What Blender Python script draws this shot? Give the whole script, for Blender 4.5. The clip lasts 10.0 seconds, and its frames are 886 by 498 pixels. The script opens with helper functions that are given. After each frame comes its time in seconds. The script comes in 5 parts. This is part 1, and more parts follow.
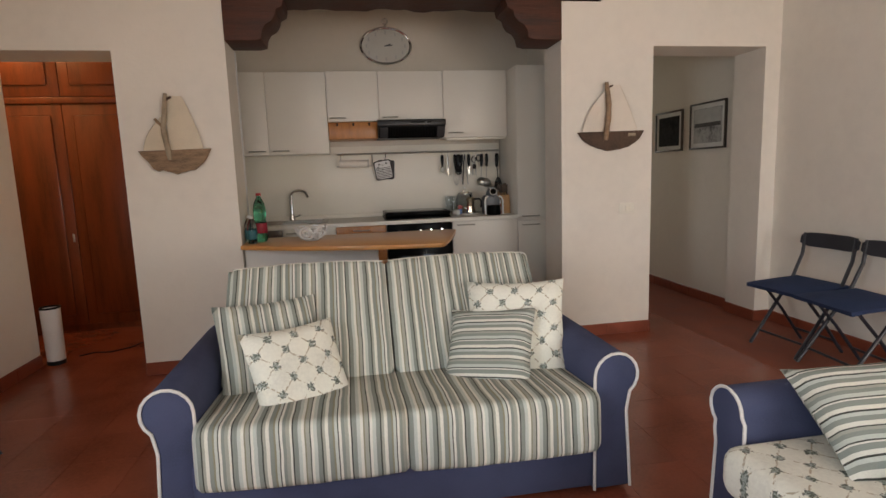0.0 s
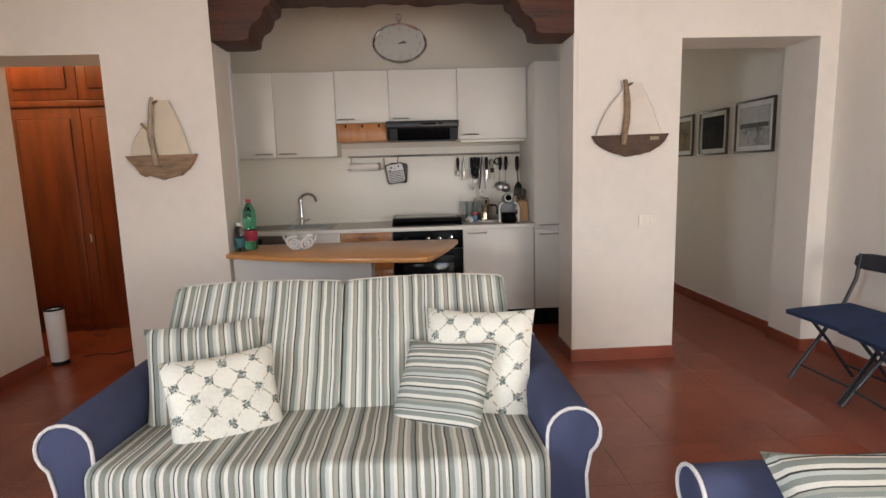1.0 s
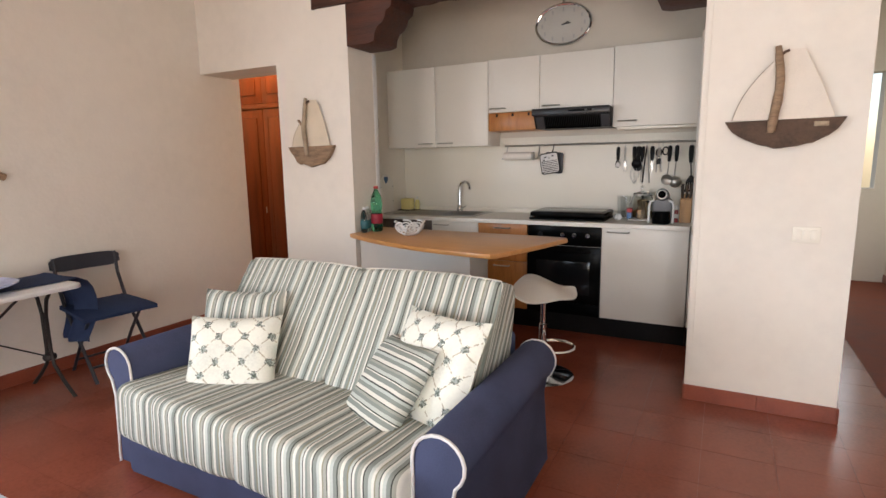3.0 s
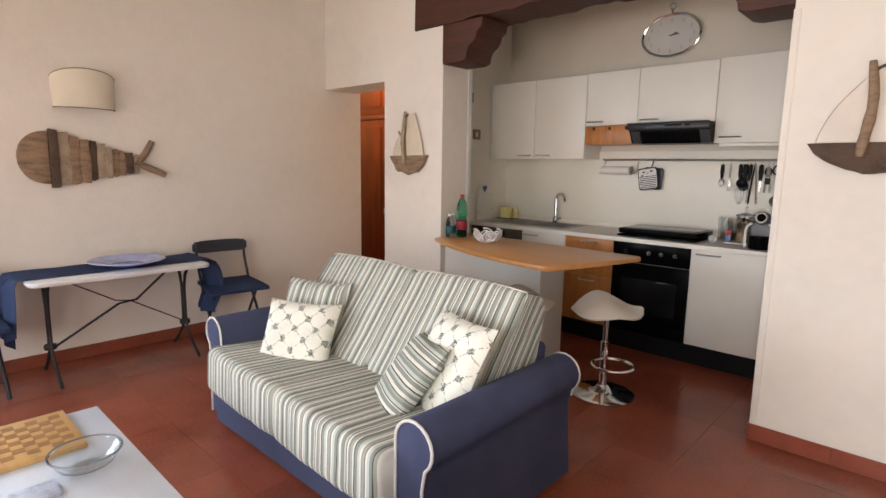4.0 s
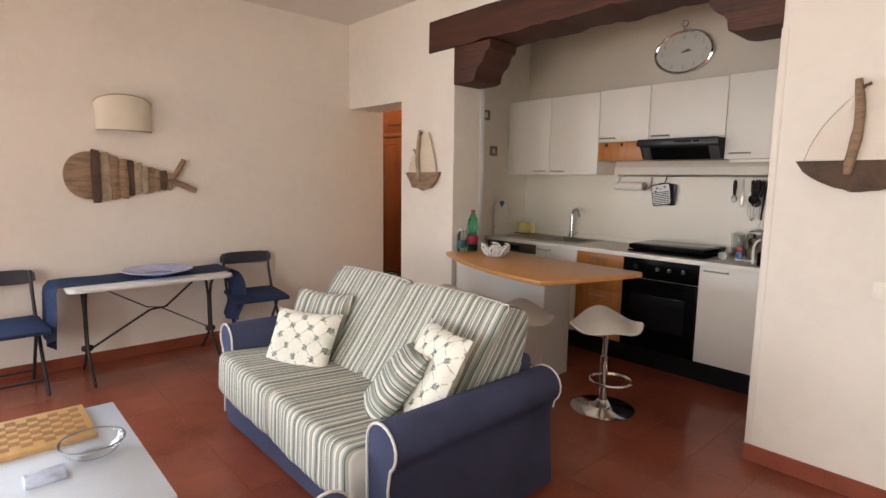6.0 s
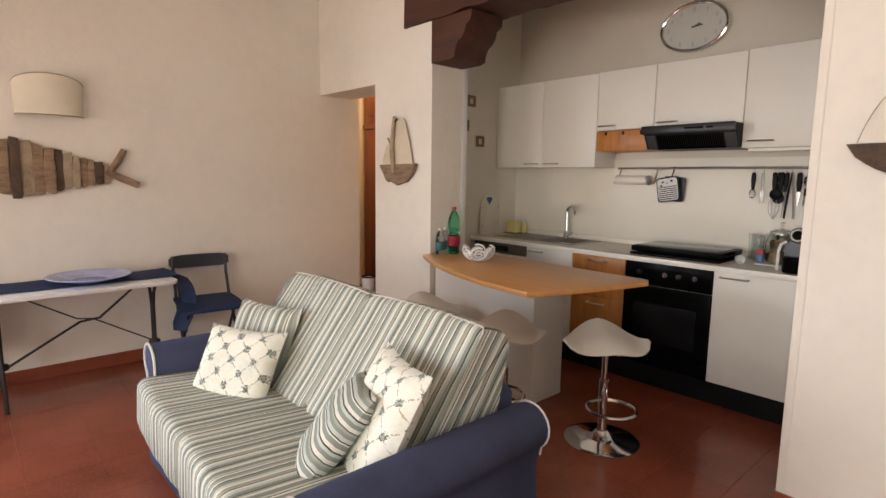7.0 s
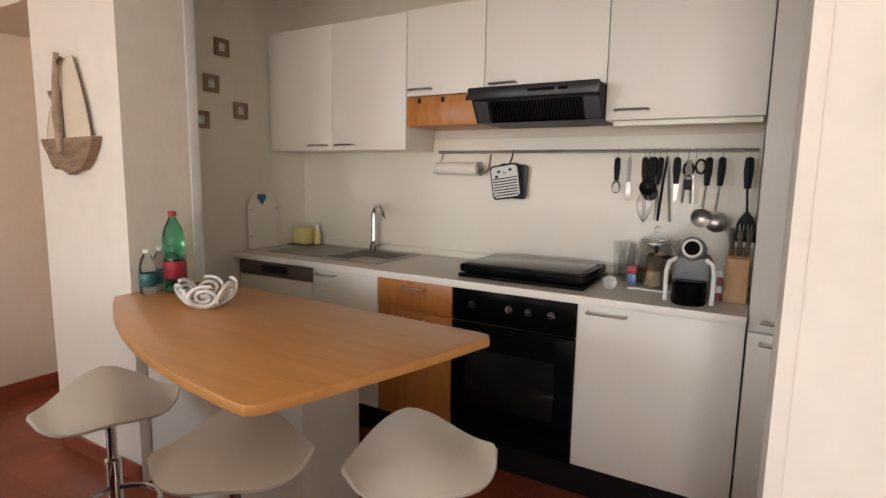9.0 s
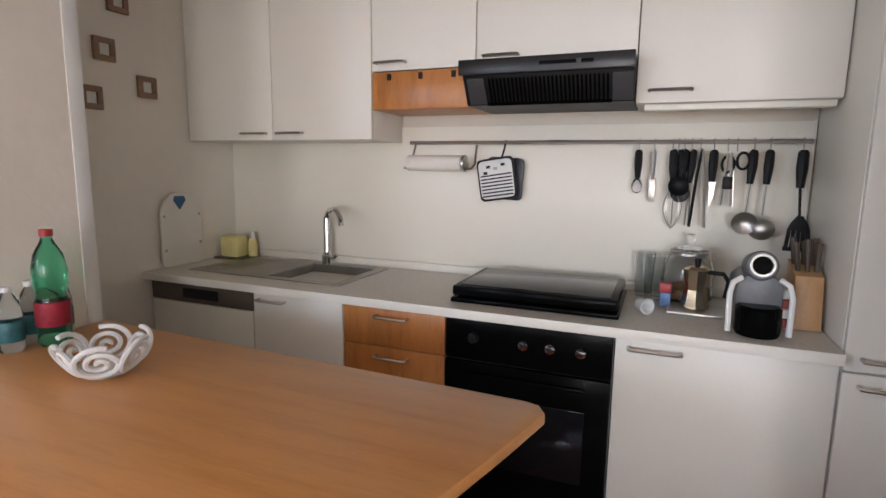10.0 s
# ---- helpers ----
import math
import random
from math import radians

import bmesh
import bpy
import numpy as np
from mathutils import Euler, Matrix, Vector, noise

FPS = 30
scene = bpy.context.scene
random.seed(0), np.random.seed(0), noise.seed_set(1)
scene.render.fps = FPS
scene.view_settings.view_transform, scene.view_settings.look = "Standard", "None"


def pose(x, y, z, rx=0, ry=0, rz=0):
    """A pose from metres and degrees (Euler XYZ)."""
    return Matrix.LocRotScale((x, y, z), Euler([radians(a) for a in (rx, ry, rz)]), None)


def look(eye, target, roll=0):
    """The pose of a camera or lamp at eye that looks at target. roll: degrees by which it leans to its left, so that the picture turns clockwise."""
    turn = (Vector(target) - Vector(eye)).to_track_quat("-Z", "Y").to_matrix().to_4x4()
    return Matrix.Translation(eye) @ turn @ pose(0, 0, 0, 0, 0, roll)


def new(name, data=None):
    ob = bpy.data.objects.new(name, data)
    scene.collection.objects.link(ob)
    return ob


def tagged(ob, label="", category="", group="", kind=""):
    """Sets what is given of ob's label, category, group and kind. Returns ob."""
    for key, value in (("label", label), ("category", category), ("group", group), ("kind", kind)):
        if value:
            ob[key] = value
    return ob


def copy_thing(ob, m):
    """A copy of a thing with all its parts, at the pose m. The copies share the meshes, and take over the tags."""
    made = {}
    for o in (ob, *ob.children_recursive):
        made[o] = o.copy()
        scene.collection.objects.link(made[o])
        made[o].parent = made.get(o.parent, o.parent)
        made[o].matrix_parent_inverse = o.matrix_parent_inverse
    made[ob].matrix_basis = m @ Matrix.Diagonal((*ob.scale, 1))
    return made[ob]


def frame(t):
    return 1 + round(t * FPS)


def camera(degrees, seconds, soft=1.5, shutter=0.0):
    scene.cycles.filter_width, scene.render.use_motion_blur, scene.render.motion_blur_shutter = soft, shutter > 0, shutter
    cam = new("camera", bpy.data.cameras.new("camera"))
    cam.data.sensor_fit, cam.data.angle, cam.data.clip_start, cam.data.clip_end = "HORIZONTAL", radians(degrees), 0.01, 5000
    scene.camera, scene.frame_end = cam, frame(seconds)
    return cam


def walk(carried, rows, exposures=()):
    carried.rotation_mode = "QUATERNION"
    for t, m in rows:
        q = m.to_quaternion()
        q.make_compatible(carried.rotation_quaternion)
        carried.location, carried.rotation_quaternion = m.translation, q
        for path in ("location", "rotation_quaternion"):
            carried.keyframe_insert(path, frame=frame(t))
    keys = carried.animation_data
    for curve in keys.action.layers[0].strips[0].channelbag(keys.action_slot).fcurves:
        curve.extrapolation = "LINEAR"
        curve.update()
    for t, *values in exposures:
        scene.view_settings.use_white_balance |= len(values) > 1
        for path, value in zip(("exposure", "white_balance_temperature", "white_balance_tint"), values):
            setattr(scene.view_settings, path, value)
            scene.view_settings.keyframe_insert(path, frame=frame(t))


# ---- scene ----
cam = camera(79.0, 10.0)
PATH = [
    (0, (1.216, 1.284, 1.278), (1.549, 3.236, 0.999), -2.0),
    (0.5, (1.351, 1.446, 1.319), (1.622, 3.408, 1.039), -1.5),
    (1, (1.695, 1.512, 1.339), (1.801, 3.488, 1.051), -1.6),
    (1.5, (1.943, 1.604, 1.353), (1.837, 3.579, 1.058), -1.8),
    (2, (2.193, 1.746, 1.361), (1.795, 3.682, 1.056), -2.0),
    (3.5, (3.184, 1.889, 1.377), (2.043, 3.5, 1.057), 0.0),
    (4, (3.389, 1.974, 1.405), (2.039, 3.418, 1.1), 0.9),
    (4.5, (3.619, 1.994, 1.431), (2.157, 3.325, 1.127), 1.3),
    (5, (3.715, 1.994, 1.433), (2.237, 3.312, 1.159), 1.4),
    (5.5, (3.744, 2.0, 1.446), (2.269, 3.325, 1.186), 0.9),
    (7, (3.372, 2.542, 1.394), (1.907, 3.877, 1.129), 0.8),
    (7.5, (3.301, 2.884, 1.408), (1.849, 4.231, 1.126), 1.1),
    (8, (3.089, 3.225, 1.396), (1.752, 4.686, 1.117), 1.4),
    (8.5, (2.895, 3.537, 1.377), (1.706, 5.123, 1.104), 1.3),
    (9, (2.696, 3.809, 1.354), (1.701, 5.522, 1.083), 1.0),
    (9.5, (2.465, 4.015, 1.352), (1.67, 5.826, 1.058), 0.7),
    (10, (2.208, 4.194, 1.375), (1.467, 6.027, 1.074), 0.8),
]
walk(cam, [(t, look(eye, target, roll)) for t, eye, target, roll in PATH],
     exposures=[(0.0, -0.56, 6950, 10), (0.5, -0.32, 6700, 10), (1.0, -0.06, 6500, 10), (1.5, 0.13, 6450, 10), (2.0, 0.20, 6450, 10), (3.5, 0.24, 6500, 10), (5.5, 0.14, 6600, 10),
                (7.0, 0.18, 6850, 10), (8.0, 0.26, 6950, 10), (8.5, 0.28, 6950, 10), (9.0, 0.35, 6750, 10), (10.0, 0.44, 6050, 10)])

# ---- light ----
world = bpy.data.worlds.new("world")
scene.world = world
world.use_nodes = True
wn = world.node_tree.nodes
sky = wn.new("ShaderNodeTexSky")
sky.sky_type = "NISHITA"
sky.sun_disc = False
sky.sun_elevation = radians(48)
sky.sun_rotation = radians(20)
wn["Background"].inputs["Strength"].default_value = 0.12
world.node_tree.links.new(sky.outputs[0], wn["Background"].inputs["Color"])


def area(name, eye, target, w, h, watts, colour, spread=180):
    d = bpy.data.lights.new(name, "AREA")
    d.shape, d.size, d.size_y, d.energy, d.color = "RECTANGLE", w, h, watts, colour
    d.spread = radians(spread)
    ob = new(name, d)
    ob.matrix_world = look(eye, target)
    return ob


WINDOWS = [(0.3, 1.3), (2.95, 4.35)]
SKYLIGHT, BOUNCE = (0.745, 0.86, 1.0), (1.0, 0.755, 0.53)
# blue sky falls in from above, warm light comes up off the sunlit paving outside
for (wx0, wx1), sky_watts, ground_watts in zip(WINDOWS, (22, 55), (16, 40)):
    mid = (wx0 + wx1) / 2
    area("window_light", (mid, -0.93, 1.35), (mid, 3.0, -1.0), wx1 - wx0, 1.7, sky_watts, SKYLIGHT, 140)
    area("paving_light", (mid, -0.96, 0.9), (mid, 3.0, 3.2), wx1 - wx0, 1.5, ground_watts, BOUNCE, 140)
# cool fill from an unseen side, added to brighten the pillar and east wall
area("west_fill_light", (-1.07, 0.75, 1.6), (2.0, 1.7, 0.3), 1.2, 1.3, 60, SKYLIGHT, 150)
# fill lamp added at the unseen corridor end to keep it from going dark
area("corridor_fill_light", (3.95, 8.93, 1.6), (3.95, 6.0, 1.2), 0.7, 1.2, 6, (1.0, 0.98, 0.94))
bulb = bpy.data.lights.new("hall_bulb", "POINT")
bulb.energy, bulb.color, bulb.shadow_soft_size = 21, (1.0, 0.62, 0.3), 0.06
new("hall_bulb", bulb).location = (-1.55, 6.05, 2.57)


# ---- materials ----
def ramp_node(nt, stops, constant=False):
    r = nt.nodes.new("ShaderNodeValToRGB")
    r.color_ramp.interpolation = "CONSTANT" if constant else "LINEAR"
    el = r.color_ramp.elements
    while len(el) < len(stops):
        el.new(0.5)
    for e, (p, c) in zip(el, stops):
        e.position, e.color = p, (*c, 1)
    return r


def mat(name, colour, rough=0.5, metal=0.0, var=0.08, scale=6.0, fine=90.0, bump=0.0, bump_scale=120.0, stretch=(1, 1, 1), coat=0.0, second=None, spec=0.5, placed_by_world=False):
    m = bpy.data.materials.new(name)
    m.use_nodes = True
    nt = m.node_tree
    ln, p = nt.links.new, nt.nodes["Principled BSDF"]
    tc = nt.nodes.new("ShaderNodeTexCoord")
    mp = nt.nodes.new("ShaderNodeMapping")
    mp.inputs["Scale"].default_value = stretch
    if placed_by_world:
        geo = nt.nodes.new("ShaderNodeNewGeometry")
        ln(geo.outputs["Position"], mp.inputs["Vector"])
    else:
        ln(tc.outputs["Object"], mp.inputs["Vector"])
    big = nt.nodes.new("ShaderNodeTexNoise")
    big.inputs["Scale"].default_value, big.inputs["Detail"].default_value = scale, 5
    small = nt.nodes.new("ShaderNodeTexNoise")
    small.inputs["Scale"].default_value, small.inputs["Detail"].default_value = fine, 3
    ln(mp.outputs[0], big.inputs["Vector"])
    ln(mp.outputs[0], small.inputs["Vector"])
    add = nt.nodes.new("ShaderNodeMath")
    add.operation = "MULTIPLY_ADD"
    ln(small.outputs["Fac"], add.inputs[0])
    add.inputs[1].default_value = 0.45
    ln(big.outputs["Fac"], add.inputs[2])
    lo = second or tuple(max(0.0, c * (1 - 2.2 * var)) for c in colour)
    hi = tuple(min(1.0, c * (1 + 1.2 * var)) for c in colour)
    r = ramp_node(nt, [(0.45, lo), (0.72, colour), (1.0, hi)])
    ln(add.outputs[0], r.inputs[0])
    if placed_by_world:
        info = nt.nodes.new("ShaderNodeObjectInfo")
        tone = nt.nodes.new("ShaderNodeMapRange")
        tone.inputs["To Min"].default_value, tone.inputs["To Max"].default_value = 0.955, 1.035
        ln(info.outputs["Random"], tone.inputs["Value"])
        sc = nt.nodes.new("ShaderNodeVectorMath")
        sc.operation = "SCALE"
        ln(r.outputs[0], sc.inputs[0])
        ln(tone.outputs[0], sc.inputs["Scale"])
        ln(sc.outputs[0], p.inputs["Base Color"])
    else:
        ln(r.outputs[0], p.inputs["Base Color"])
    p.inputs["Metallic"].default_value = metal
    p.inputs["Specular IOR Level"].default_value = spec
    rr = nt.nodes.new("ShaderNodeMapRange")
    rr.inputs["To Min"].default_value, rr.inputs["To Max"].default_value = max(0.02, rough * 0.8), min(1.0, rough * 1.2)
    ln(big.outputs["Fac"], rr.inputs["Value"])
    ln(rr.outputs[0], p.inputs["Roughness"])
    p.inputs["Coat Weight"].default_value = coat
    p.inputs["Coat Roughness"].default_value = 0.15
    if bump:
        bn = nt.nodes.new("ShaderNodeTexNoise")
        bn.inputs["Scale"].default_value, bn.inputs["Detail"].default_value = bump_scale, 4
        ln(mp.outputs[0], bn.inputs["Vector"])
        b = nt.nodes.new("ShaderNodeBump")
        b.inputs["Strength"].default_value, b.inputs["Distance"].default_value = bump, 0.01
        ln(bn.outputs["Fac"], b.inputs["Height"])
        ln(b.outputs[0], p.inputs["Normal"])
    return m


def glass(name, colour, rough=0.03, ior=1.45):
    m = bpy.data.materials.new(name)
    m.use_nodes = True
    p = m.node_tree.nodes["Principled BSDF"]
    p.inputs["Base Color"].default_value = (*colour, 1)
    p.inputs["Transmission Weight"].default_value = 1.0
    p.inputs["Roughness"].default_value, p.inputs["IOR"].default_value = rough, ior
    return m


def striped(name, axis, period, stops, lean=None):
    """Woven stripes across one local axis; stops: (share of the period, colour)."""
    m = mat(name, (0.5, 0.5, 0.5), rough=0.9, bump=0.25, bump_scale=420.0, spec=0.2)
    nt = m.node_tree
    ln, p = nt.links.new, nt.nodes["Principled BSDF"]
    tc = nt.nodes.new("ShaderNodeTexCoord")
    sx = nt.nodes.new("ShaderNodeSeparateXYZ")
    ln(tc.outputs["Object"], sx.inputs[0])
    wob = nt.nodes.new("ShaderNodeTexNoise")
    wob.inputs["Scale"].default_value = 5.0
    ln(tc.outputs["Object"], wob.inputs["Vector"])
    off = nt.nodes.new("ShaderNodeMath")
    off.operation = "MULTIPLY_ADD"
    ln(wob.outputs["Fac"], off.inputs[0])
    off.inputs[1].default_value = 0.012
    if lean:
        dot = nt.nodes.new("ShaderNodeVectorMath")
        dot.operation = "DOT_PRODUCT"
        ln(tc.outputs["Object"], dot.inputs[0])
        dot.inputs[1].default_value = lean
        ln(dot.outputs["Value"], off.inputs[2])
    else:
        ln(sx.outputs[axis], off.inputs[2])
    sc = nt.nodes.new("ShaderNodeMath")
    sc.operation = "MULTIPLY"
    ln(off.outputs[0], sc.inputs[0])
    sc.inputs[1].default_value = 1.0 / period
    fr = nt.nodes.new("ShaderNodeMath")
    fr.operation = "FRACT"
    ln(sc.outputs[0], fr.inputs[0])
    r = ramp_node(nt, stops, True)
    ln(fr.outputs[0], r.inputs[0])
    weave = nt.nodes.new("ShaderNodeTexNoise")
    weave.inputs["Scale"].default_value, weave.inputs["Detail"].default_value = 260.0, 2
    ln(tc.outputs["Object"], weave.inputs["Vector"])
    mr = nt.nodes.new("ShaderNodeMapRange")
    mr.inputs["To Min"].default_value, mr.inputs["To Max"].default_value = 0.82, 1.1
    ln(weave.outputs["Fac"], mr.inputs["Value"])
    mx = nt.nodes.new("ShaderNodeVectorMath")
    mx.operation = "SCALE"
    ln(r.outputs[0], mx.inputs[0])
    ln(mr.outputs[0], mx.inputs["Scale"])
    ln(mx.outputs[0], p.inputs["Base Color"])
    return m


CREAM, SAGE, OLIVE, INK, PALE, STONE = (0.77, 0.76, 0.68), (0.28, 0.31, 0.275), (0.29, 0.275, 0.19), (0.065, 0.07, 0.06), (0.56, 0.60, 0.545), (0.40, 0.41, 0.35)
BANDS = [(0.0, STONE), (0.06, CREAM), (0.10, INK), (0.122, SAGE), (0.20, PALE), (0.26, CREAM), (0.31, OLIVE), (0.335, STONE), (0.40, INK), (0.421, CREAM),
         (0.465, PALE), (0.53, SAGE), (0.60, INK), (0.622, STONE), (0.67, CREAM), (0.73, SAGE), (0.80, OLIVE), (0.83, PALE), (0.88, INK), (0.902, CREAM), (0.945, SAGE)]
STRIPE = striped("striped_ticking", 0, 0.20, BANDS)
STRIPE_WIDE = striped("striped_cushion_cloth", 1, 0.125,
                      [(0.0, CREAM), (0.10, SAGE), (0.24, CREAM), (0.28, INK), (0.315, PALE), (0.42, SAGE), (0.52, STONE), (0.60, INK), (0.63, CREAM), (0.74, SAGE), (0.86, PALE), (0.95, INK)])


def floral(name, cell=0.082):
    """Cream cloth printed with a diagonal trellis and small dark flowers."""
    m = mat(name, (0.82, 0.82, 0.725), rough=0.92, bump=0.2, bump_scale=380.0, spec=0.2)
    nt = m.node_tree
    ln, p = nt.links.new, nt.nodes["Principled BSDF"]

    def calc(op, a, b=None, c=None):
        n = nt.nodes.new("ShaderNodeMath")
        n.operation = op
        for i, v in enumerate((a, b, c)):
            if v is None:
                continue
            if isinstance(v, (int, float)):
                n.inputs[i].default_value = v
            else:
                ln(v, n.inputs[i])
        return n.outputs[0]

    tc = nt.nodes.new("ShaderNodeTexCoord")
    nz = nt.nodes.new("ShaderNodeTexNoise")
    nz.inputs["Scale"].default_value = 75.0
    ln(tc.outputs["Object"], nz.inputs["Vector"])
    sx = nt.nodes.new("ShaderNodeSeparateXYZ")
    ln(tc.outputs["Object"], sx.inputs[0])
    u = calc("MULTIPLY", calc("ADD", sx.outputs[0], sx.outputs[1]), 0.72 / cell)
    v = calc("MULTIPLY", calc("SUBTRACT", sx.outputs[0], sx.outputs[1]), 0.72 / cell)
    wob = calc("MULTIPLY_ADD", nz.outputs["Fac"], 0.16, -0.08)
    fu = calc("ABSOLUTE", calc("SUBTRACT", calc("FRACT", calc("ADD", u, wob)), 0.5))
    fv = calc("ABSOLUTE", calc("SUBTRACT", calc("FRACT", calc("ADD", v, wob)), 0.5))
    line = calc("LESS_THAN", calc("MINIMUM", fu, fv), 0.032)
    broken = calc("GREATER_THAN", nz.outputs["Fac"], 0.47)
    line = calc("MULTIPLY", line, broken)
    d = calc("SQRT", calc("ADD", calc("MULTIPLY", fu, fu), calc("MULTIPLY", fv, fv)))
    petals = nt.nodes.new("ShaderNodeTexNoise")
    petals.inputs["Scale"].default_value, petals.inputs["Detail"].default_value = 130.0, 2
    ln(tc.outputs["Object"], petals.inputs["Vector"])
    flower = calc("LESS_THAN", calc("MULTIPLY_ADD", petals.outputs["Fac"], 0.5, d), 0.43)
    heart = calc("MULTIPLY", flower, calc("GREATER_THAN", petals.outputs["Fac"], 0.47))
    base = [n for n in nt.nodes if n.bl_idname == "ShaderNodeValToRGB"][0].outputs[0]

    def over(below, colour, mask):
        n = nt.nodes.new("ShaderNodeMix")
        n.data_type = "RGBA"
        ln(mask, n.inputs["Factor"])
        ln(below, n.inputs["A"])
        n.inputs["B"].default_value = (*colour, 1)
        return n.outputs["Result"]

    out = over(base, (0.50, 0.45, 0.34), line)
    out = over(out, (0.13, 0.15, 0.12), flower)
    out = over(out, (0.36, 0.40, 0.36), heart)
    ln(out, p.inputs["Base Color"])
    return m


FLORAL = floral("floral_cloth")
WALL = mat("warm_white_plaster", (0.83, 0.78, 0.70), rough=0.85, var=0.028, scale=1.3, fine=14, bump=0.12, bump_scale=38.0, spec=0.25)
WALL_K = mat("kitchen_plaster", (0.82, 0.775, 0.685), rough=0.8, var=0.02, scale=1.5, fine=18, bump=0.1, bump_scale=40.0, spec=0.25)
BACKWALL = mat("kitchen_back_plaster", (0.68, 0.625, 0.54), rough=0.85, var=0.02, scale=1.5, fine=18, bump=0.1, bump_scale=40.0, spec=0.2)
CEIL = mat("ceiling_plaster", (0.80, 0.76, 0.71), rough=0.9, var=0.02, scale=1.2, bump=0.08, bump_scale=30.0, spec=0.2)
TILE = mat("terracotta_tile", (0.27, 0.072, 0.040), rough=0.24, var=0.14, scale=2.2, fine=60, bump=0.02, bump_scale=30.0, coat=0.12, spec=0.4, placed_by_world=True)
GROUT = mat("terracotta_grout", (0.25, 0.072, 0.04), rough=0.75, var=0.1)
SKIRT = mat("terracotta_skirting", (0.27, 0.068, 0.036), rough=0.35, var=0.1, scale=8, coat=0.1, placed_by_world=True)
LAMINATE = mat("white_laminate", (0.82, 0.79, 0.72), rough=0.38, var=0.012, scale=2, spec=0.4)
LAMINATE_EDGE = mat("laminate_edge", (0.62, 0.60, 0.55), rough=0.45, var=0.02)
WORKTOP = mat("speckled_worktop", (0.68, 0.645, 0.58), rough=0.4, var=0.07, scale=60, fine=260, spec=0.4)
PANEL = mat("splashback_panel", (0.84, 0.805, 0.71), rough=0.35, var=0.015, scale=2)
BEECH = mat("orange_beech", (0.60, 0.285, 0.090), rough=0.33, var=0.07, scale=3.0, fine=26, stretch=(0.6, 7, 7), second=(0.52, 0.232, 0.066), coat=0.15)
BEECH_V = mat("orange_beech_front", (0.50, 0.20, 0.052), rough=0.36, var=0.14, scale=3.0, fine=26, stretch=(6, 6, 0.8), second=(0.36, 0.125, 0.03), coat=0.1)
BEAM = mat("dark_chestnut_beam", (0.070, 0.021, 0.010), rough=0.6, var=0.3, scale=3.0, fine=30, stretch=(0.6, 8, 8), bump=0.5, bump_scale=14.0)
WARDROBE = mat("reddish_mahogany", (0.185, 0.042, 0.011), rough=0.35, var=0.2, scale=2.5, fine=24, stretch=(7, 7, 0.7), coat=0.2)
BLACK = mat("black_enamel", (0.003, 0.003, 0.003), rough=0.22, var=0.1, spec=0.045)
BLACK_MATT = mat("black_plastic", (0.010, 0.010, 0.011), rough=0.45, var=0.15, spec=0.22)
PLINTH = mat("dark_plinth", (0.010, 0.009, 0.009), rough=0.5, var=0.15, spec=0.15)
DARKGLASS = mat("smoked_glass", (0.008, 0.008, 0.009), rough=0.1, var=0.02, spec=0.25)
GREYBLACK = mat("dark_grey_enamel", (0.018, 0.018, 0.02), rough=0.3, var=0.1, spec=0.4)
LAMPGREY = mat("grey_lamp_plastic", (0.055, 0.055, 0.06), rough=0.45, var=0.08)
GREYSTRIP = mat("grey_control_panel", (0.14, 0.115, 0.095), rough=0.35, metal=0.3, var=0.08)
CHROME = mat("chrome", (0.72, 0.72, 0.72), rough=0.1, metal=1.0, var=0.03)
STEEL = mat("brushed_steel", (0.55, 0.54, 0.52), rough=0.32, metal=1.0, var=0.06, fine=200)
SINKSTEEL = mat("worn_sink_steel", (0.36, 0.345, 0.32), rough=0.34, metal=1.0, var=0.08, fine=220)
NICKEL = mat("satin_nickel", (0.52, 0.50, 0.46), rough=0.35, metal=1.0, var=0.05)
NAVY = mat("navy_slipcover", (0.068, 0.080, 0.145), rough=0.95, var=0.12, scale=5, fine=220, bump=0.3, bump_scale=320.0, spec=0.15)
NAVY_CLOTH = mat("navy_chair_cloth", (0.035, 0.055, 0.12), rough=0.9, var=0.15, scale=7, fine=200, bump=0.25, bump_scale=300.0, spec=0.15)
PIPING = mat("white_piping", (0.72, 0.70, 0.68), rough=0.85, var=0.05)
SEAM = mat("cream_seam", (0.62, 0.60, 0.53), rough=0.9, var=0.05)
IRON = mat("dark_iron", (0.03, 0.026, 0.024), rough=0.5, metal=0.4, var=0.2)
CHAIRBLACK = mat("black_lacquer", (0.022, 0.024, 0.034), rough=0.4, var=0.15)
MARBLE = mat("white_table_top", (0.74, 0.74, 0.74), rough=0.3, var=0.03, scale=3)
# white top; the blue is the sky's reflection, mixed into the base colour
TABLEWHITE = mat("sky_tinted_white_laminate", (0.63, 0.70, 0.78), rough=0.22, var=0.03, scale=3)
WHITEPAINT = mat("white_paint", (0.76, 0.76, 0.75), rough=0.4, var=0.03)
SEAT = mat("ivory_plastic", (0.75, 0.71, 0.63), rough=0.38, var=0.02)
SHADE = mat("parchment_shade", (0.78, 0.72, 0.58), rough=0.8, var=0.04, fine=160)
DRIFT = mat("driftwood", (0.30, 0.20, 0.125), rough=0.85, var=0.25, scale=9, fine=60, stretch=(1, 1, 4), bump=0.5, bump_scale=60.0)
DRIFT_DARK = mat("dark_driftwood", (0.10, 0.062, 0.042), rough=0.85, var=0.25, scale=9, fine=60, bump=0.5, bump_scale=60.0)
